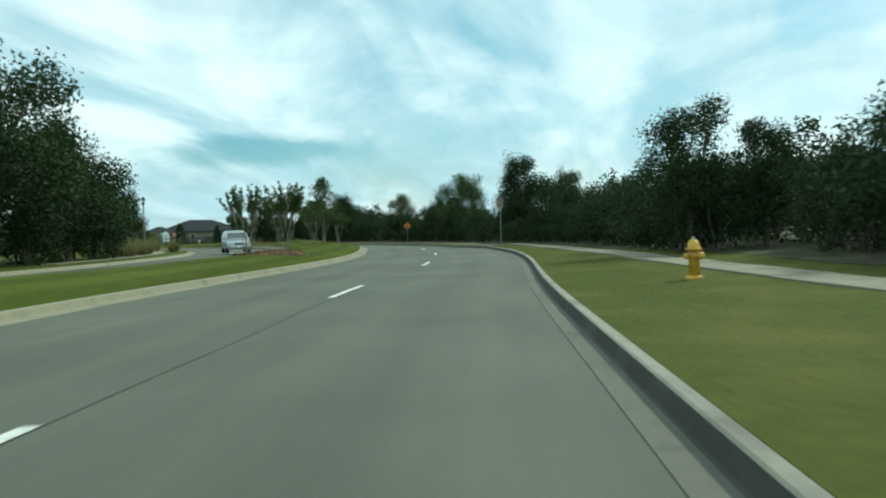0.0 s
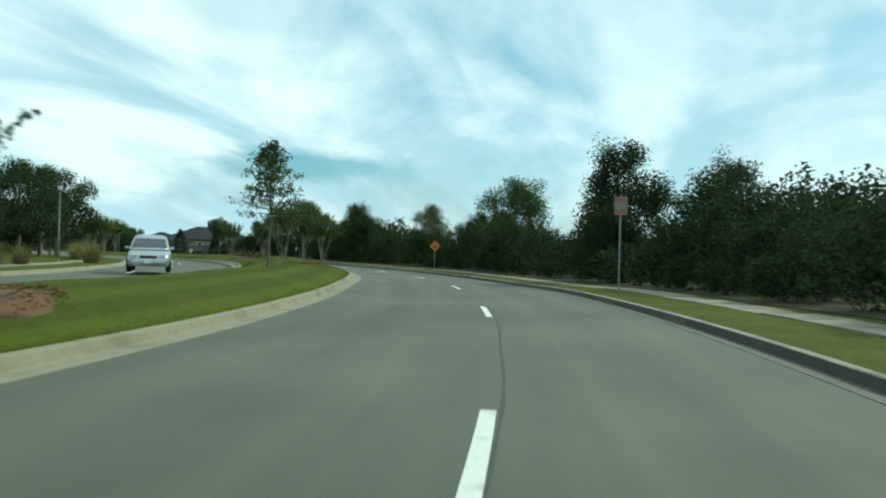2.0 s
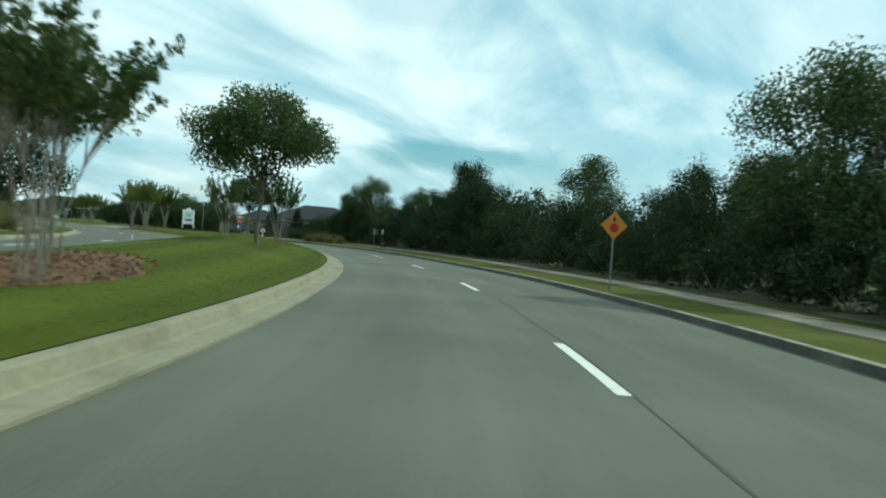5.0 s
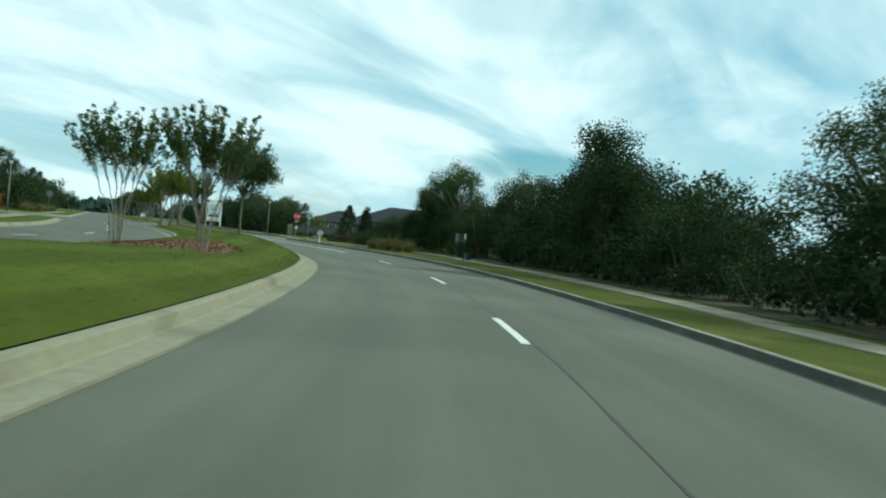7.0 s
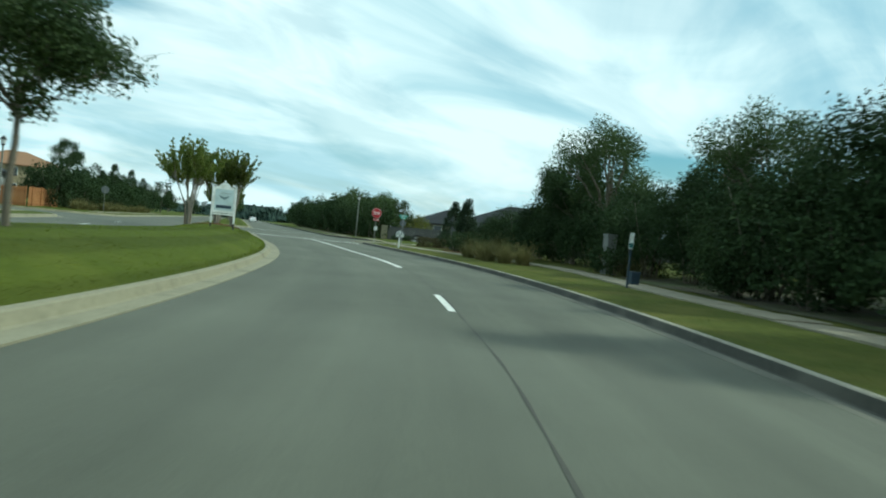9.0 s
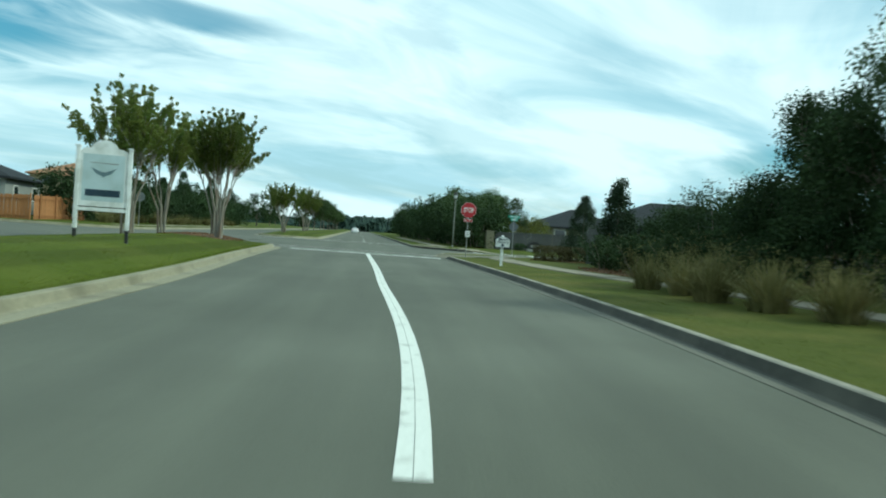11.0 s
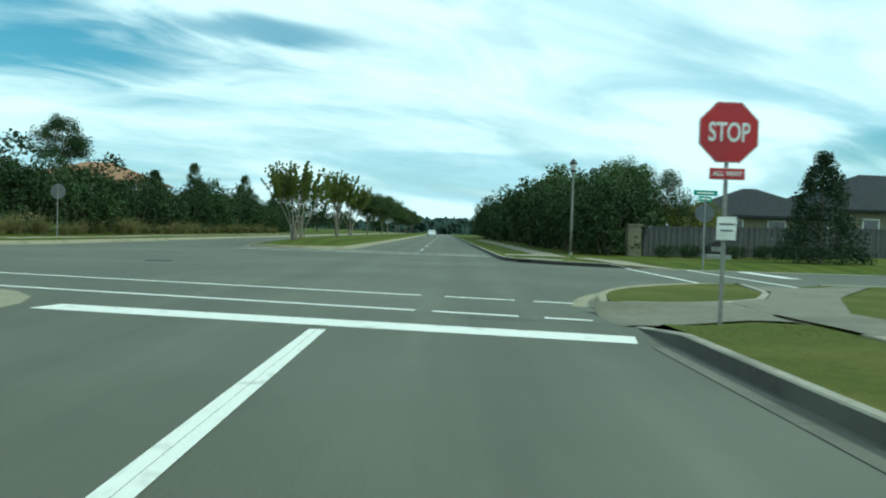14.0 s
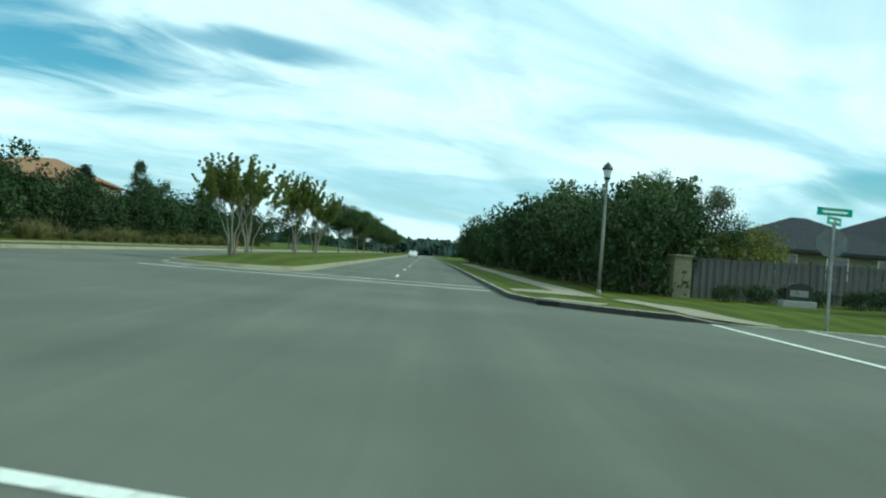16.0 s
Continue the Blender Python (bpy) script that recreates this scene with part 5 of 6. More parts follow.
PANEL_BLUE = surface("pale_blue_panel", (0.46, 0.55, 0.57), (0.54, 0.63, 0.65), 4, 0.5, c=(0.42, 0.50, 0.50), c_scale=2)
EMBLEM = surface("slate_blue_emblem", (0.10, 0.15, 0.17), (0.15, 0.21, 0.23), 6, 0.5)


def estate_sign(m):
    """The white estate board on two posts, with a crested top."""
    r = root("estate_sign", "white estate sign with crested top on two dark-footed posts", "sign", m)
    for x in (-0.66, 0.66):
        p = part("post", box_bm(0.10, 0.10, 2.05, 0.01, 0.25, x), WHITE, r, "white square post")
        part("foot", box_bm(0.085, 0.085, 0.65, 0.005, -0.35, x), BLACK, p, "black foot")
        part("cap", box_bm(0.13, 0.13, 0.05, 0.012, 2.30, x), WHITE, p)
    top = [(0.61, 2.20), (0.52, 2.28), (0.34, 2.31), (0.27, 2.41), (0.12, 2.50), (-0.12, 2.50), (-0.27, 2.41), (-0.34, 2.31), (-0.52, 2.28), (-0.61, 2.20)]
    b = part("board", plate_bm([(-0.61, 0.82), (0.61, 0.82)] + top, 0.06), WHITE, r, "white painted board with moulded crest")
    part("inset", plate_bm([(-0.53, 0.96), (0.53, 0.96), (0.53, 2.14), (-0.53, 2.14)], 0.066), PANEL_BLUE, b, "pale blue-grey panel")
    wings = part("emblem", plate_bm([(-0.32, 1.80), (-0.05, 1.70), (0.05, 1.70), (0.32, 1.80), (0.18, 1.65), (0.05, 1.60), (0, 1.55), (-0.05, 1.60), (-0.18, 1.65)], 0.076), EMBLEM, b, "slate-blue winged emblem")
    part("name_bar", plate_bm([(-0.36, 1.92), (0.36, 1.90), (0.36, 1.93), (-0.36, 1.93)], 0.072), POST_GREY, b)
    part("name_bar", plate_bm([(-0.44, 1.08), (0.44, 1.08), (0.44, 1.25), (-0.44, 1.25)], 0.074), NAVY, b, "dark lettering band")
    part("rail", box_bm(1.22, 0.07, 0.09, 0.01, 0.70), WHITE, r)
    orb = lathe_bm([(0.02, 2.50), (0.05, 2.53), (0.06, 2.57), (0.04, 2.62), (0.01, 2.64)], 12)
    part("finial", orb, WHITE, r)


estate_sign(stand(138.2, -6.45, 8, 1.0) @ Matrix.Diagonal((0.83, 0.9, 0.89, 1)))


def model_sign(m):
    """The small direction sign on a white post."""
    r = root("direction_sign", "small white direction sign with dark rim on a white post", "sign", m)
    part("post", box_bm(0.10, 0.10, 1.30, 0.008, -0.35), WHITE, r, "white square post")
    shape = lambda k: [(-0.275 - k, 0.74 - k), (0.275 + k, 0.74 - k), (0.275 + k, 1.02 + k * 0.5), (0.21 + k * 0.5, 1.08 + k), (0.10, 1.13 + k), (-0.10, 1.13 + k), (-0.21 - k * 0.5, 1.08 + k), (-0.275 - k, 1.02 + k * 0.5)]
    rim = part("board", plate_bm(shape(0.024), 0.035), NAVY, r, "dark blue rim")
    shift(rim, 0, -0.06, 0)
    face = part("face", plate_bm(shape(0.0), 0.006), WHITE, rim, "white painted face")
    shift(face, 0, -0.021, 0)
    for word, z in (("Model", 1.035), ("Homes", 0.935)):
        w = part("lettering", letters(word, 0.142, 0.0015, 0.001), NAVY, rim, "dark blue lettering")
        shift(w, 0, -0.026, z)
    arrow = part("arrow", plate_bm([(-0.085, 0.785), (-0.035, 0.785), (-0.035, 0.765), (0.035, 0.765), (0.035, 0.785), (0.085, 0.785), (0.04, 0.85), (0, 0.875), (-0.04, 0.85)], 0.003), NAVY, rim, "dark arrow head")
    shift(arrow, 0, -0.026, 0)
    part("cap", lathe_bm([(0.085, 1.12), (0.08, 1.15), (0.05, 1.185), (0.015, 1.20)], 14), SILVER, r, "pale domed cap")


model_sign(stand(148.0, 4.72, -4, 0.96))


def warning_sign(m):
    r = root("warning_sign", "amber diamond warning sign with a red octagon and arrow", "sign", m)
    post_part(r, 2.2, 0.05, STEEL, 0.03)
    d = part("plate", plate_bm([(0, -0.43), (0.43, 0), (0, 0.43), (-0.43, 0)], 0.006), ORANGE, r, "amber reflective diamond")
    shift(d, 0, -0.03, 2.02)
    o = part("octagon", plate_bm(lifted(octagon(0.15), -0.07), 0.003), RED, d, "red octagon symbol")
    shift(o, 0, -0.006, 0)
    a = part("arrow", plate_bm([(-0.03, 0.10), (0.03, 0.10), (0.03, 0.18), (0.08, 0.18), (0, 0.29), (-0.08, 0.18), (-0.03, 0.18)], 0.003), BLACK, d, "black arrow")
    shift(a, 0, -0.006, 0)
    for z in (0.36, -0.36):
        b = part("bolt", lathe_bm([(0.012, 0), (0.012, 0.01)], 8), STEEL, d)
        b.location, b.rotation_euler = (0, -0.004, z), (radians(90), 0, 0)


warning_sign(stand(77.4, 4.35, 4, 0.95))


FADED_PLATE = surface("faded_plate", (0.17, 0.17, 0.15), (0.24, 0.235, 0.21), 5, 0.7, c=(0.19, 0.14, 0.11), c_scale=6)


def speed_sign(m):
    r = root("road_sign", "faded rectangular road sign on a tall thin steel post", "sign", m)
    post_part(r, 3.0, 0.045, STEEL, 0.03)
    p = part("plate", plate_bm([(-0.20, 0), (0.20, 0), (0.20, 0.54), (-0.20, 0.54)], 0.006), FADED_PLATE, r, "weathered pale plate")
    shift(p, 0, -0.03, 2.42)
    for z, h, w, mat_ in ((0.40, 0.11, 0.36, FADED_RED), (0.03, 0.13, 0.36, FADED_RED), (0.24, 0.035, 0.26, POST_GREY), (0.31, 0.03, 0.30, POST_GREY)):
        b = part("text_bar", plate_bm([(-w / 2, z), (w / 2, z), (w / 2, z + h), (-w / 2, z + h)], 0.003), mat_, p)
        shift(b, 0, -0.006, 0)


speed_sign(stand(45.0, 4.4, 3))


def marker(m):
    r = root("marker_post", "short marker post with a white and green plate", "sign", m)
    part("post", box_bm(0.05, 0.05, 1.5, 0.005, -0.2), NAVY, r, "dark slim post")
    p = part("plate", plate_bm([(-0.06, 1.08), (0.06, 1.08), (0.06, 1.52), (-0.06, 1.52)], 0.008), WHITE, r, "pale plate")
    shift(p, 0, -0.03, 0)
    q = part("band", plate_bm([(-0.055, 1.10), (0.055, 1.10), (0.055, 1.24), (-0.055, 1.24)], 0.004), TEAL, p)
    shift(q, 0, -0.007, 0)


marker(stand(120.5, 6.68, -10, 1.08))


BOX_GREY = surface("dull_grey_cabinet", (0.15, 0.155, 0.145), (0.20, 0.205, 0.195), 6, 0.6)


def utility_box(m):
    r = root("utility_cabinet", "pale grey utility cabinet among the shrubs", "cabinet", m)
    b = part("body", box_bm(0.62, 0.45, 1.35, 0.02, -0.1), BOX_GREY, r)
    part("lid", box_bm(0.68, 0.51, 0.07, 0.015, 1.25), BOX_GREY, r)
    d = part("door", box_bm(0.27, 0.02, 1.05, 0.006, 0.1, -0.145, -0.232), BOX_GREY, r)
    part("door", box_bm(0.27, 0.02, 1.05, 0.006, 0.1, 0.145, -0.232), BOX_GREY, r)
    part("handle", box_bm(0.02, 0.03, 0.14, 0.004, 0.6, -0.03, -0.25), STEEL, d)


utility_box(stand(128.4, 9.6, 10, 1.28) @ Matrix.Diagonal((0.55, 0.6, 1, 1)))


def hydrant(m):
    r = root("fire_hydrant", "yellow fire hydrant with a pale top nut on the verge", "fire hydrant", m)
    part("base_flange", lathe_bm([(0.165, -0.05), (0.165, 0.05), (0.12, 0.065)], 18), YELLOW, r)
    part("barrel", lathe_bm([(0.105, 0.05), (0.10, 0.40), (0.125, 0.42), (0.125, 0.47), (0.105, 0.49), (0.105, 0.56)], 20), YELLOW, r, "worn yellow barrel")
    b = part("bonnet", lathe_bm([(0.15, 0.54), (0.15, 0.58), (0.115, 0.60), (0.11, 0.66), (0.075, 0.73), (0.03, 0.755)], 20), YELLOW, r)
    part("nut", lathe_bm([(0.028, 0.75), (0.022, 0.80)], 5), SILVER, b, "pale operating nut")
    for turn, rad, ln in ((90, 0.055, 0.20), (-90, 0.055, 0.20), (0, 0.075, 0.22)):
        c = part("outlet", lathe_bm([(rad * 0.75, 0.06), (rad * 0.75, ln - 0.07), (rad, ln - 0.06), (rad, ln), (rad * 0.5, ln + 0.015)], 14), YELLOW, r)
        c.matrix_local = Matrix.Translation((0, 0, 0.44)) @ Matrix.Rotation(radians(turn), 4, "Z") @ Matrix.Rotation(radians(90), 4, "X")
        n = part("cap_nut", lathe_bm([(0.02, ln + 0.01), (0.016, ln + 0.045)], 5), YELLOW, c)


hydrant(stand(13.6, 6.4, 25, 0.95))



def pedestal(m):
    """A small cable pedestal with a sloping lid."""
    r = root("cable_pedestal", "small dark blue cable pedestal by the sidewalk edge", "utility box", m)
    part("body", box_bm(0.30, 0.26, 0.48, 0.02, -0.1), NAVY, r)
    part("lid", box_bm(0.33, 0.29, 0.05, 0.015, 0.375), NAVY, r, "overhanging dark lid")


pedestal(stand(121.8, 7.45, 10))

# ---- fences and houses ----


def fence(s0, o0, s1, o1, height, material, label, seed, cap=True):
    """Upright boards on rails between posts, from one point of the plan to another."""
    a, b = Vector((*at(s0, o0), float(lawn_z(s0, o0)))), Vector((*at(s1, o1), float(lawn_z(s1, o1))))
    length = (b - a).length
    r = root("wooden_fence", label, "fence", Matrix.Translation(a) @ Matrix.Rotation(math.atan2(b.y - a.y, b.x - a.x), 4, "Z"), "garden fences")
    rise = (b.z - a.z) / length
    g = random.Random(seed)
    board = bpy.data.meshes.new("board")
    bm2 = bmesh.new()
    bmesh.ops.create_cube(bm2, size=1.0, matrix=Matrix.Translation((0, 0, height / 2)) @ Matrix.Diagonal((0.138, 0.02, height, 1)))
    bm2.to_mesh(board)
    bm2.free()
    board.materials.append(material)
    n = int(length / 0.15)
    for k in range(n):
        ob = new("board", board)
        ob.parent = r
        ob.matrix_local = Matrix.Translation((0.075 + 0.15 * k, 0.025 * (k % 2) - 0.0125, rise * 0.15 * k + g.uniform(-0.02, 0.01))) @ Matrix.Rotation(g.uniform(-0.012, 0.012), 4, "Y")
    post_me = bpy.data.meshes.new("fence_post")
    bm2 = box_bm(0.10, 0.10, height + 0.45, 0.008, -0.35)
    bm2.to_mesh(post_me)
    bm2.free()
    post_me.materials.append(material)
    for k in range(int(length / 2.4) + 1):
        ob = new("fence_post", post_me)
        ob.parent = r
        ob.location = (2.4 * k, 0.08, rise * 2.4 * k)
    for z in (0.3, height - 0.3):
        ob = part("rail", box_bm(length, 0.04, 0.09, 0.004, z, length / 2, 0.05), material, r)
        ob.rotation_euler = (0, -math.atan(rise), 0)
    return r


STUCCO_DULL = surface("dull_olive_stucco", (0.17, 0.16, 0.10), (0.23, 0.21, 0.14), 8, 0.95, 0.3, 60)


def brick_pier(s, o, h, label):
    r = root("fence_pier", label, "pier", stand(s, o))
    part("shaft", box_bm(0.7, 0.7, h + 0.3, 0.02, -0.3), STUCCO_DULL, r)
    part("coping", box_bm(0.8, 0.8, 0.08, 0.02, h), STUCCO_DULL, r)


fence(187.4, 11.9, 188.6, 46.0, 1.6, FENCE_GREY, "weathered grey board fence along the side street", 1)
brick_pier(187.3, 11.3, 1.6, "tan stucco pier at the fence corner")
fence(150.5, 11.2, 157.0, 10.9, 1.75, FENCE_GREY, "weathered grey board fence behind the corner shrubs", 2)
fence(157.2, 11.1, 158.6, 44.0, 1.75, FENCE_GREY, "weathered grey board fence turning along the side street", 3)
fence(189.0, -24.8, 181.0, -25.6, 1.9, FENCE_NEW, "orange-brown board fence before the far houses", 4)
fence(181.0, -25.8, 180.5, -58.0, 1.9, FENCE_NEW, "orange-brown board fence along the far side street", 5)


def hip_roof_bm(w, d, z, rise, over=0.5):
    bm = bmesh.new()
    x, y = w / 2 + over, d / 2 + over
    k = min(x, y)
    low = [bm.verts.new(p) for p in ((-x, -y, z), (x, -y, z), (x, y, z), (-x, y, z))]
    if w >= d:
        a, b = bm.verts.new((-x + k, 0, z + rise)), bm.verts.new((x - k + 0.001, 0, z + rise))
        bm.faces.new((low[0], low[1], b, a))
        bm.faces.new((low[2], low[3], a, b))
        bm.faces.new((low[1], low[2], b))
        bm.faces.new((low[3], low[0], a))
    else:
        a, b = bm.verts.new((0, -y + k, z + rise)), bm.verts.new((0, y - k + 0.001, z + rise))
        bm.faces.new((low[1], low[2], b, a))
        bm.faces.new((low[3], low[0], a, b))
        bm.faces.new((low[0], low[1], a))
        bm.faces.new((low[2], low[3], b))
    bm.faces.new(low[::-1])
    geo = bmesh.ops.extrude_face_region(bm, geom=[f for f in bm.faces if len(f.verts) == 4 and all(abs(v.co.z - z) < 1e-6 for v in f.verts)])
    for v in geo["geom"]:
        if isinstance(v, bmesh.types.BMVert):
            v.co.z -= 0.18
    return bm


def house(s, o, turn, w, d, wall_h, rise, wall_mat, roof_mat, label, floors=1, wing=None):
    x, y = at(s, o)
    z = float(lawn_z(s, np.clip(o, -60, 58)))
    r = root("house", label, "house", Matrix.Translation((x, y, z)) @ Matrix.Rotation(radians(heading(s) + turn), 4, "Z"), "houses")
    part("wall", box_bm(w, d, wall_h + 0.5, 0, -0.5), wall_mat, r)
    part("roof", hip_roof_bm(w, d, wall_h, rise), roof_mat, r)
    if wing:
        wx, wy, ww, wd, wh, wr = wing
        part("wall", box_bm(ww, wd, wh + 0.5, 0, -0.5, wx, wy), wall_mat, r)
        shift(part("roof", hip_roof_bm(ww, wd, wh, wr), roof_mat, r), wx, wy, 0)
    for side in (-1, 1):
        for f in range(floors):
            for k in range(3):
                u = -w / 2 + w * (k + 0.5) / 3
                win = part("window", box_bm(1.3, 0.10, 1.3, 0, 0.95 + 2.7 * f, u, side * (d / 2 + 0.01)), TRIM, r, "white-framed window")
                part("pane", box_bm(1.12, 0.12, 1.12, 0, 1.04 + 2.7 * f, u, side * (d / 2 + 0.012)), WINDOW, win)
            for k in range(2):
                u = -d / 2 + d * (k + 0.5) / 2
                win = part("window", box_bm(0.10, 1.2, 1.3, 0, 0.95 + 2.7 * f, side * (w / 2 + 0.01), u), TRIM, r, "white-framed window")
                part("pane", box_bm(0.12, 1.02, 1.12, 0, 1.04 + 2.7 * f, side * (w / 2 + 0.012), u), WINDOW, win)


house(244, -43.5, 12, 15, 12, 5.4, 2.5, STUCCO, ROOF_TAN, "two-storey tan stucco house with a tan hipped roof", 2)
house(190, -38, 8, 15, 11, 2.9, 2.3, STUCCO_GREY, ROOF_DARK, "single-storey grey house with a dark hipped roof", 1)
house(202.5, 23.6, 4, 9, 8, 2.5, 2.1, STUCCO_DULL, ROOF_DARK, "single-storey tan house with a dark shingle hipped roof", 1)
house(209, 38.5, 4, 19, 12, 2.9, 3.15, STUCCO_DULL, ROOF_DARK, "single-storey house with a dark roof farther down the side street", 1)
house(141, 33, -20, 16, 12, 2.6, 2.4, STUCCO, ROOF_DARK, "single-storey house with a dark roof behind the shrubs", 1)
house(262, -44, 10, 15, 11, 2.8, 2.4, STUCCO, ROOF_TAN, "far tan house behind the hedge", 1)


def monument(m):
    """The dark low entrance stone in the bed by the fence."""
    r = root("monument_sign", "low dark entrance stone in a planted bed", "sign", m)
    part("plinth", box_bm(1.4, 0.5, 0.35, 0.03, -0.1), STUCCO_GREY, r)
    pts = [(-0.55, 0.25), (0.55, 0.25), (0.55, 0.75), (0.4, 0.9), (0.15, 0.97), (-0.15, 0.97), (-0.4, 0.9), (-0.55, 0.75)]
    s_ = part("stone", plate_bm(pts, 0.25), BLACK, r, "dark stone with arched top")
    part("inset", plate_bm([(-0.38, 0.42), (0.38, 0.42), (0.38, 0.68), (-0.38, 0.68)], 0.262), POST_GREY, s_)


monument(stand(185.2, 15.0, 0, 0.9))

# ---- vehicles ----


def loft_bm(rows, close=True):
    """Skin between rings of points."""
    bm = bmesh.new()
    rings = [[bm.verts.new(p) for p in ring] for ring in rows]
    n = len(rings[0])
    for a, b in zip(rings, rings[1:]):
        for k in range(n):
            bm.faces.new((a[k], a[(k + 1) % n], b[(k + 1) % n], b[k]))
    if close:
        bm.faces.new(rings[0][::-1])
        bm.faces.new(rings[-1])
    bmesh.ops.recalc_face_normals(bm, faces=bm.faces[:])
    for f in bm.faces:
        f.smooth = True
    return bm


def pane_bm(points, out):
    """A thin pane over four points, pushed out along x or y."""
    bm = bmesh.new()
    a = [bm.verts.new(p) for p in points]
    b = [bm.verts.new(Vector(p) + Vector(out)) for p in points]
    bm.faces.new(a[::-1])
    bm.faces.new(b)
    n = len(points)
    for k in range(n):
        bm.faces.new((a[k], a[(k + 1) % n], b[(k + 1) % n], b[k]))
    bmesh.ops.recalc_face_normals(bm, faces=bm.faces[:])
    return bm


def car(m, label, paint, van=True, name="minivan"):
    """A car facing -y: rounded body, cabin with glazed openings, four wheels."""
    r = root(name, label, "car", m)
    back, roof = (2.30, 1.70) if van else (1.45, 1.43)
    low = [(-2.36, 0.62, 0.60), (-2.30, 0.72, 0.74), (-2.05, 0.84, 0.86), (-1.6, 0.93, 0.90), (-1.15, 1.00, 0.92), (0.0, 1.02, 0.93), (1.4, 1.03, 0.92), (2.1, 1.0, 0.88), (2.32, 0.90, 0.80), (2.36, 0.70, 0.70)]

    def ring(y, top, half):
        side = [(half * 0.94, 0.24), (half, 0.34), (half + 0.02, 0.56), (half, 0.74 * top + 0.08), (half - 0.05, top - 0.05), (half - 0.16, top)]
        return [(x, y, z) for x, z in side] + [(-x, y, z) for x, z in side[::-1]]

    part("body", loft_bm([ring(*k) for k in low]), paint, r)
    # cabin: waist, shoulder and roof rows
    rows = [(0.98, -1.32, back, 0.86), (1.06, -1.18, back - 0.02, 0.865), (roof - 0.16, -0.34, back - 0.20, 0.74), (roof - 0.05, -0.12, back - 0.34, 0.66), (roof, 0.12, back - 0.60, 0.50)]
    part("cabin", loft_bm([[(-h, y0, z), (-h * 0.6, y0 - 0.06, z), (h * 0.6, y0 - 0.06, z), (h, y0, z), (h, y1, z), (h * 0.6, y1 + 0.04, z), (-h * 0.6, y1 + 0.04, z), (-h, y1, z)] for z, y0, y1, h in rows]), paint, r)

    def side_at(z, x_sign):
        u = (z - 1.06) / (roof - 0.16 - 1.06)
        return x_sign * (0.865 + (0.74 - 0.865) * u)

    zl, zh = 1.09, roof - 0.19
    fy = lambda z: -1.18 + (z - 1.06) / (roof - 0.22) * 0.84 * (roof - 0.22) / (roof - 1.22)
    part("windshield", pane_bm([(-0.76, fy(zl) - 0.045, zl), (0.76, fy(zl) - 0.045, zl), (0.66, fy(zh) - 0.045, zh), (-0.66, fy(zh) - 0.045, zh)], (0, -0.02, 0.012)), WINDOW, r, "dark raked windshield")
    part("rear_window", pane_bm([(-0.72, back, 1.12), (0.72, back, 1.12), (0.62, back - 0.15, zh), (-0.62, back - 0.15, zh)], (0, 0.04, 0)), WINDOW, r, "dark rear glass")
    cuts = (fy(zl) + 0.22, 0.02, 0.08, 1.02, 1.08, back - 0.16) if van else (fy(zl) + 0.22, 0.15, 0.21, back - 0.42, back - 0.38, back - 0.2)
    for x in (-1, 1):
        for k in range(0, 6, 2):
            y0, y1 = cuts[k], cuts[k + 1]
            slant0 = (fy(zh) + 0.12 - y0) if k == 0 else 0.0
            slant1 = -0.14 if k == 4 else 0.0
            part("side_window", pane_bm([(side_at(zl, x), y0, zl), (side_at(zl, x), y1, zl), (side_at(zh, x), y1 + slant1, zh), (side_at(zh, x), y0 + slant0, zh)], (0.012 * x, 0, 0)), WINDOW, r, "dark side glass")
        part("mirror", box_bm(0.18, 0.10, 0.14, 0.04, 1.0, x * 0.99, -0.92), paint, r)
        part("headlight", box_bm(0.32, 0.16, 0.15, 0.04, 0.62, x * 0.58, -2.26), LENS, r, "clear headlight")
        part("tail_light", box_bm(0.10, 0.10, 0.45, 0.02, 0.75, x * 0.76, 2.27), RED, r, "red tail light")
        part("sill", box_bm(0.04, 2.2, 0.12, 0.015, 0.26, x * 0.925, 0.0), BLACK, r, "dark sill")
        part("handle", box_bm(0.03, 0.16, 0.04, 0.01, 0.88, x * 0.93, 0.0), paint, r)
    part("grille", box_bm(0.72, 0.08, 0.13, 0.02, 0.60, 0, -2.33), BLACK, r, "black grille")
    part("bumper", box_bm(1.50, 0.22, 0.22, 0.08, 0.32, 0, -2.32), paint, r)
    part("number_plate", box_bm(0.32, 0.02, 0.16, 0.004, 0.38, 0, -2.44), WHITE, r)
    for x in (-0.82, 0.82):
        for y in (-1.45, 1.42):
            well = lathe_bm([(0.40, -0.10), (0.40, 0.10)], 24)
            w = part("wheel_arch", well, BLACK, r, "dark wheel arch")
            w.matrix_local = Matrix.Translation((x * 1.015, y, 0.36)) @ Matrix.Rotation(radians(90), 4, "Y")
            tyre = part("wheel", lathe_bm([(0.20, -0.105), (0.31, -0.10), (0.335, -0.06), (0.335, 0.06), (0.31, 0.10), (0.20, 0.105)], 24), RUBBER, r, "black tyre")
            tyre.matrix_local = Matrix.Translation((x * 1.04, y, 0.335)) @ Matrix.Rotation(radians(90), 4, "Y")
            part("rim", lathe_bm([(0.21, -0.11), (0.19, -0.08), (0.06, -0.09), (0.05, 0.09), (0.19, 0.08), (0.21, 0.11)], 16), SILVER, tyre, "silver wheel rim")


car(stand(61.2, -13.5, 9), "silver minivan with dark glass on the far carriageway", CAR_PAINT)
car(stand(318, -1.6, 180), "white car far ahead on the straight road", CAR_WHITE, False, "sedan")

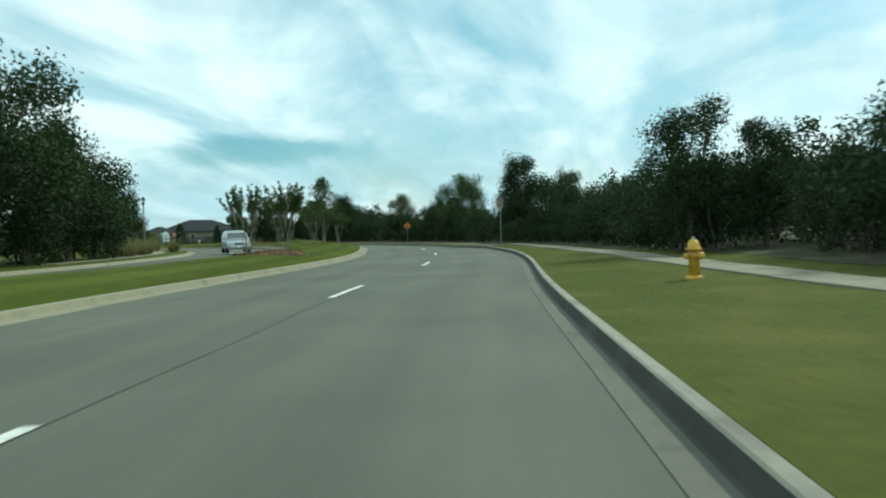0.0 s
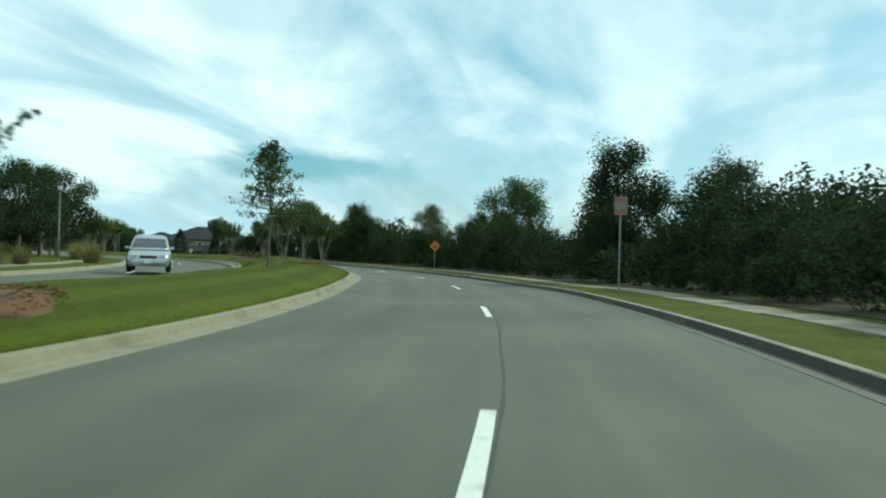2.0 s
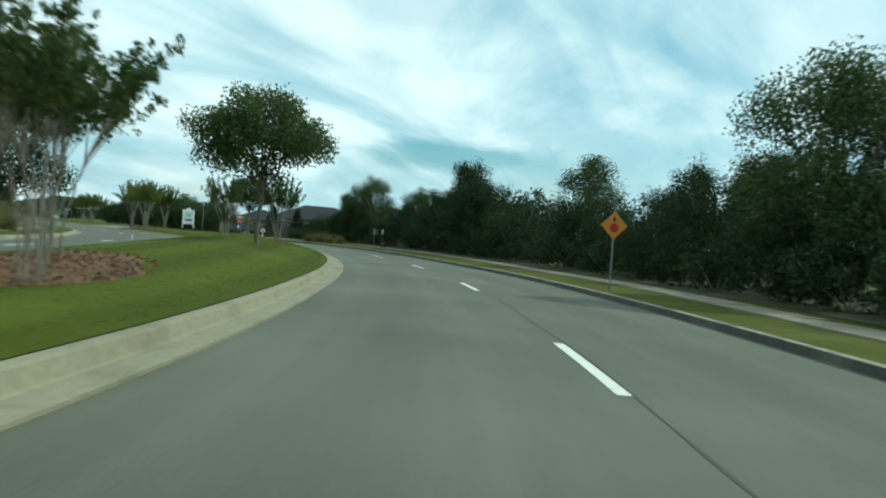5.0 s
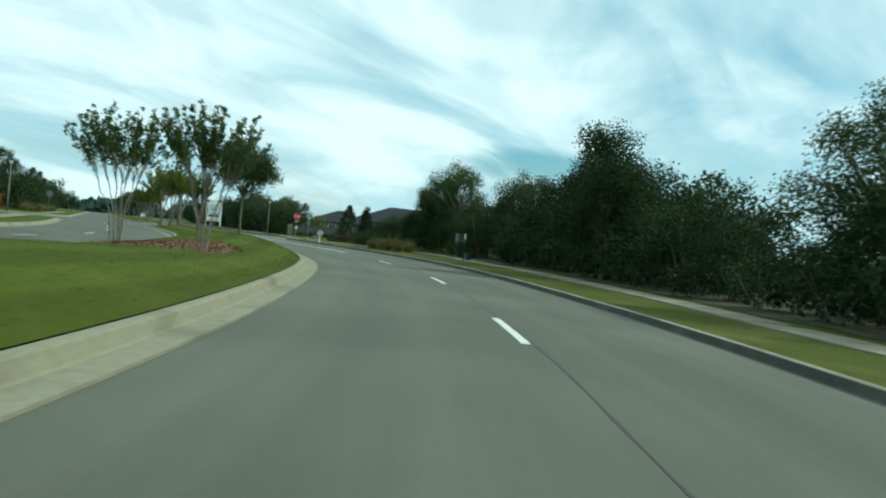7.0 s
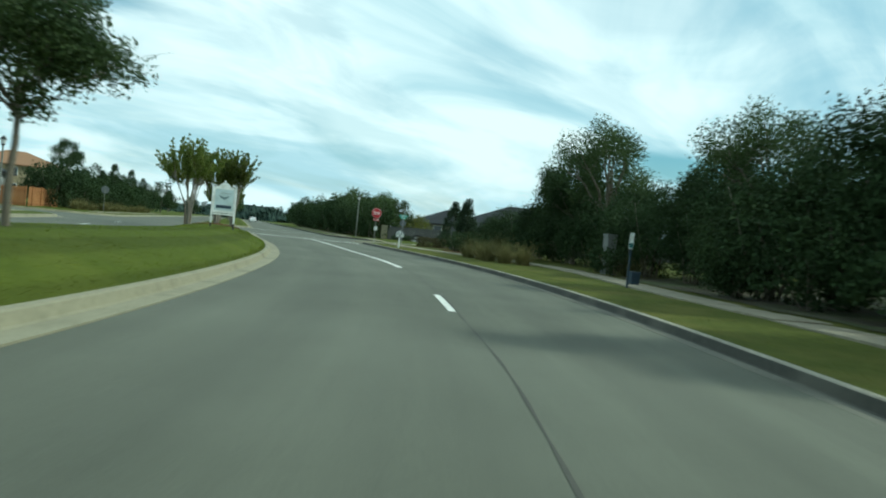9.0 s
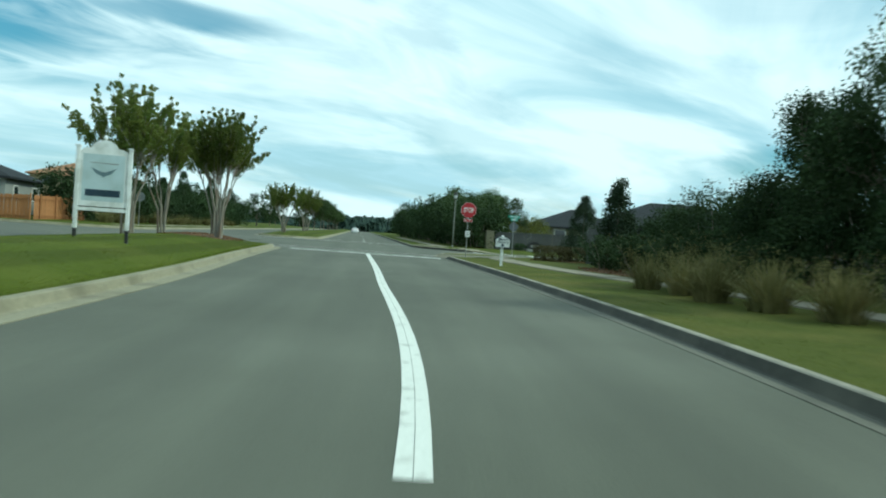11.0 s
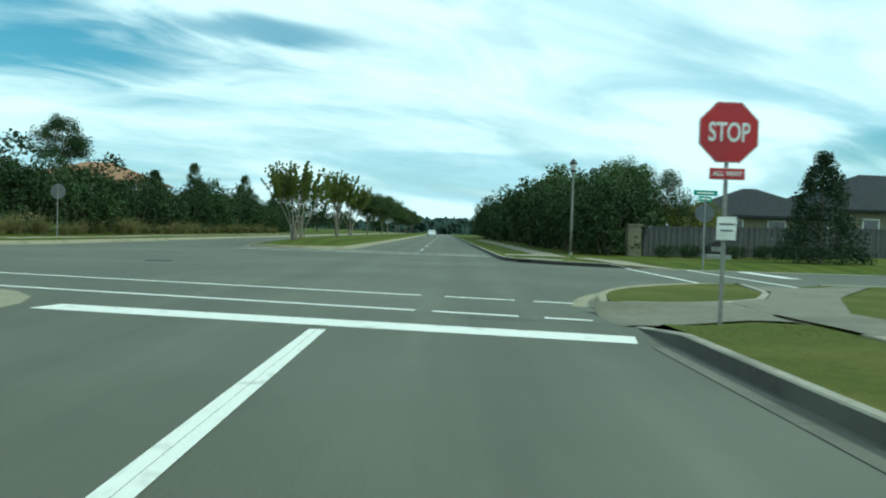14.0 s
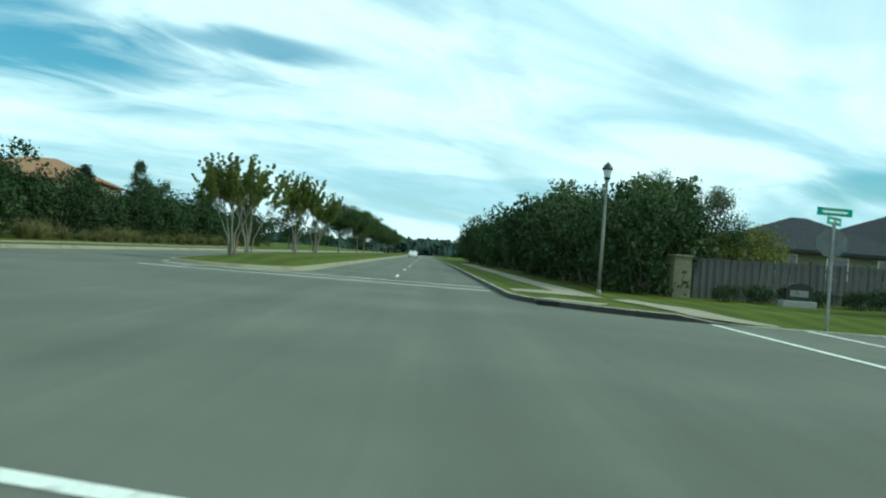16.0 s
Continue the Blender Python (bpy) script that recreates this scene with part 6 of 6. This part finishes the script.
# ---- mulch beds, drains ----


def mulch_bed(s, o, a, b, turn, seed):
    """A low oval of bark chips with a spaded edge."""
    g = np.random.default_rng(seed)
    x0, y0 = at(s, o)
    h = radians(heading(s) + turn)
    verts, faces = [], []
    rings, n = 6, 40
    for i in range(rings + 1):
        u = i / rings
        for k in range(n):
            t = 2 * math.pi * k / n
            wob = 1 + 0.07 * math.sin(3 * t + seed) + 0.04 * math.sin(7 * t)
            px, py = b * math.cos(t) * u * wob, a * math.sin(t) * u * wob
            x, y = x0 + px * math.cos(h) - py * math.sin(h), y0 + px * math.sin(h) + py * math.cos(h)
            z = float(lawn_z(s + py, o + px)) + (0.02 * (1 - u ** 3) + 0.012 if i < rings else -0.03)
            verts.append((x, y, z))
    for i in range(rings):
        for k in range(n):
            faces.append((i * n + k, i * n + (k + 1) % n, (i + 1) * n + (k + 1) % n, (i + 1) * n + k))
    r = tagged(part("mulch_bed", mesh_of("mulch_bed", verts, faces, True), MULCH), "reddish bark mulch bed round the planting", "mulch", "mulch beds")
    cs = []
    for k in range(900):
        t, u = g.uniform(0, 2 * math.pi), math.sqrt(g.uniform(0, 1)) * 0.97
        px, py = b * math.cos(t) * u, a * math.sin(t) * u
        cs.append((x0 + px * math.cos(h) - py * math.sin(h), y0 + px * math.sin(h) + py * math.cos(h), float(lawn_z(s + py, o + px)) + 0.02 * (1 - u ** 3) + 0.016))
    ob = part("chip_cover", leaf_mesh("chip_cover", np.array(cs), 0.01, 2, 0.035, seed, up=0.0, thin=0.4), CHIP, r)
    tagged(ob, kind="stuff")


mulch_bed(31.0, -6.8, 2.6, 1.5, 0, 1)
mulch_bed(64.9, -6.2, 3.2, 1.25, 0, 2)
mulch_bed(95.8, -6.9, 3.6, 1.75, 0, 3)
mulch_bed(152.5, -7.0, 4.6, 1.6, 0, 4)
mulch_bed(146.2, 9.0, 4.0, 1.45, 0, 5)
mulch_bed(159.4, 13.6, 1.2, 2.2, 0, 6)
mulch_bed(158.1, 10.1, 1.0, 1.9, 0, 7)


def drain(m, label, name="storm_drain", w=1.5):
    r = root(name, label, "drain", m)
    part("lid", box_bm(w + 0.3, 0.85, 0.06, 0.015, 0.115, 0, 0.42), CONCRETE, r, "concrete lid slab")
    # no real hollow: a near-black solid carries the shade of the inlet
    part("opening", box_bm(w, 0.10, 0.13, 0.01, -0.005, 0, -0.055), DARK, r, "dark block for the shade in the gutter opening")


px, py = at(177.95, 5.0)
drain(Matrix.Translation((px, py, 0.0)) @ Matrix.Rotation(radians(heading(178) - 37), 4, "Z"), "concrete storm drain inlet with a dark opening in the kerb")


def manhole(s, o):
    x, y = at(s, o)
    r = root("manhole", "round iron manhole cover set in the asphalt", "manhole cover", Matrix.Translation((x, y, 0.0)))
    part("ring", lathe_bm([(0.42, -0.05), (0.42, 0.008), (0.34, 0.008), (0.34, -0.02)], 28), IRON, r)
    part("cover", lathe_bm([(0.33, -0.05), (0.33, 0.006), (0.30, 0.010), (0.05, 0.010), (0.04, 0.006)], 28), IRON, r)


manhole(170.9, -7.4)

# ---- sidewalks, slab by slab ----


def slab_mesh(w, d):
    bm = box_bm(w, d, 0.12, 0)
    bmesh.ops.bevel(bm, geom=[e for e in bm.edges if all(v.co.z > 0.1 for v in e.verts)], offset=0.012, segments=1, affect="EDGES")
    me = bpy.data.meshes.new("slab")
    bm.to_mesh(me)
    bm.free()
    me.materials.append(SLAB)
    return me


PATH_GREY = surface("dull_path_concrete", (0.125, 0.118, 0.083), (0.17, 0.16, 0.115), 7, 0.9, 0.2, 50, c=(0.095, 0.09, 0.062), c_scale=0.6, c_low=0.5, c_high=0.7)
SLAB_ME = slab_mesh(1.18, 1.545)


def sidewalk(s0, s1, centre, label, cap=140):
    r = tagged(new("sidewalk"), label, "sidewalk", kind="structure")
    s, n = s0, 0
    while s < s1 and n < cap:
        o = float(centre(s))
        x, y = at(s, o)
        x1, y1 = at(s + 1.0, float(centre(s + 1.0)))
        lean = math.atan2(y1 - y, x1 - x) - math.pi / 2
        ob = new("slab", SLAB_ME)
        ob.parent = r
        ob.matrix_local = Matrix.Translation((x, y, float(lawn_z(s, o)) - 0.098 + random.uniform(-0.006, 0.006))) @ Matrix.Rotation(lean, 4, "Z")
        s += 1.56 / math.hypot(x1 - x, y1 - y)
        n += 1


sidewalk(-8, 156.4, walk_r, "pale concrete sidewalk of square slabs behind the verge")
sidewalk(184, 250, lambda s: 6.4 + 0 * s, "concrete sidewalk beyond the junction")
sidewalk(40, 156, lambda s: -20.3 + 0 * s, "concrete sidewalk beyond the second carriageway")
sidewalk(185, 250, lambda s: -20.3 + 0 * s, "concrete sidewalk before the long hedge")


def apron(low, high, label, material=None, lift=0.022):
    """Concrete laid between two lines of the plan, (s, o) rows, draped on the ground."""
    low, high = np.array(low, float), np.array(high, float)
    u = np.linspace(0, 1, 16)
    ks = np.linspace(0, 1, len(low))
    a = np.stack([np.interp(u, ks, low[:, k]) for k in (0, 1)], 1)
    b = np.stack([np.interp(u, ks, high[:, k]) for k in (0, 1)], 1)
    n = 9
    rows = [a + (b - a) * w for w in np.linspace(0, 1, n)]
    verts = []
    for r in rows:
        x, y = at(r[:, 0], r[:, 1])
        drop = np.where((u == 0) | (u == 1), 0.025, 0.0)
        verts += list(zip(x, y, lawn_z(r[:, 0], r[:, 1]) + lift - drop))
    faces = [(i * 16 + j, i * 16 + j + 1, (i + 1) * 16 + j + 1, (i + 1) * 16 + j) for i in range(n - 1) for j in range(15)]
    tagged(part("ramp", mesh_of("ramp", verts, faces, True), material or SLAB), label, "sidewalk", kind="structure")


apron([(157.72, 3.6), (157.75, 4.4), (157.6, 5.2), (157.2, 5.75)], [(159.42, 3.6), (159.5, 4.4), (159.95, 5.5), (160.2, 5.95)], "dull concrete kerb ramp dropping to the crossing", PATH_GREY)
apron([(160.2, 5.95), (160.9, 6.9), (162.6, 7.7), (166.0, 8.3)], [(157.2, 5.76), (158.2, 6.85), (161.3, 8.35), (166.0, 11.6)], "dull concrete path bending to the side street crossing", PATH_GREY)
apron([(155.9, 5.86), (157.0, 5.82), (158.3, 5.8)], [(155.9, 7.04), (157.0, 6.98), (158.5, 6.95)], "dull concrete where the sidewalk meets the corner path", PATH_GREY, 0.031)
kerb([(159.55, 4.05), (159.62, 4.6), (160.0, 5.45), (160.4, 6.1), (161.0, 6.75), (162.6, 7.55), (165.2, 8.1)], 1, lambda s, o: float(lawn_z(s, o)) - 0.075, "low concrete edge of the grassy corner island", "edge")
apron([(182.3, 4.2), (181.6, 5.6), (181.2, 7.0)], [(184.0, 4.2), (184.0, 5.6), (183.2, 7.2)], "concrete corner apron beyond the side street")
apron([(176.0, 8.2), (178.0, 7.6), (181.2, 7.0)], [(176.0, 10.0), (178.6, 9.0), (182.2, 7.8)], "concrete path up from the side street crossing")


# ---- grass blades on the lawns nearest the road ----


def blades(name, rows, count, seed, label, material):
    """Short tufts thrown over strips of lawn: (s0, s1, o0, o1)."""
    g = np.random.default_rng(seed)
    area = np.array([(b - a) * abs(d - c) for a, b, c, d in rows])
    pick = g.choice(len(rows), count, p=area / area.sum())
    R = np.array(rows)[pick]
    s, o = g.uniform(R[:, 0], R[:, 1]), g.uniform(R[:, 2], R[:, 3])
    o = np.where(o < 0, np.minimum(o, left_edge(s) - 0.03 - 0.1 * g.uniform(0, 1, count) ** 2), o)
    x, y = at(s, o)
    z = lawn_z(s, o)
    keep = ~((o > 0) & (s > 157.4) & (s - 157.4 < 9) & (((o < 6) & (s < 160.1)) | (np.abs(o - 6.6 - 0.4 * (s - 159)) < 1.3)))
    x, y, z = x[keep], y[keep], z[keep]
    count = len(x)
    a = g.uniform(0, 2 * math.pi, count)
    w, h = g.uniform(0.006, 0.012, count), g.uniform(0.006, 0.017, count)
    lean = g.normal(0, 0.03, (count, 2))
    v = np.stack([np.stack([x - w * np.cos(a), y - w * np.sin(a), z - 0.005], 1), np.stack([x + w * np.cos(a), y + w * np.sin(a), z - 0.005], 1),
                  np.stack([x + lean[:, 0], y + lean[:, 1], z + h], 1)], 1).reshape(-1, 3)
    me = bpy.data.meshes.new(name)
    me.vertices.add(3 * count)
    me.vertices.foreach_set("co", v.astype(np.float32).ravel())
    me.loops.add(3 * count)
    me.loops.foreach_set("vertex_index", np.arange(3 * count, dtype=np.int32))
    me.polygons.add(count)
    me.polygons.foreach_set("loop_start", np.arange(0, 3 * count, 3, dtype=np.int32))
    me.polygons.foreach_set("loop_total", np.full(count, 3, dtype=np.int32))
    me.attributes.new("across", "FLOAT", "POINT").data.foreach_set("value", np.repeat(o[keep], 3).astype(np.float32))
    me.update()
    tagged(part(name, me, material), label, "grass", kind="stuff")


blades("grass", [(16, 156, -9.55, -4.05)], 130000, 31, "short mown grass blades on the median", BLADE)
blades("grass", [(4, 158, 3.98, 6.0)], 60000, 32, "short mown dry grass blades on the verge", BLADE_DRY)
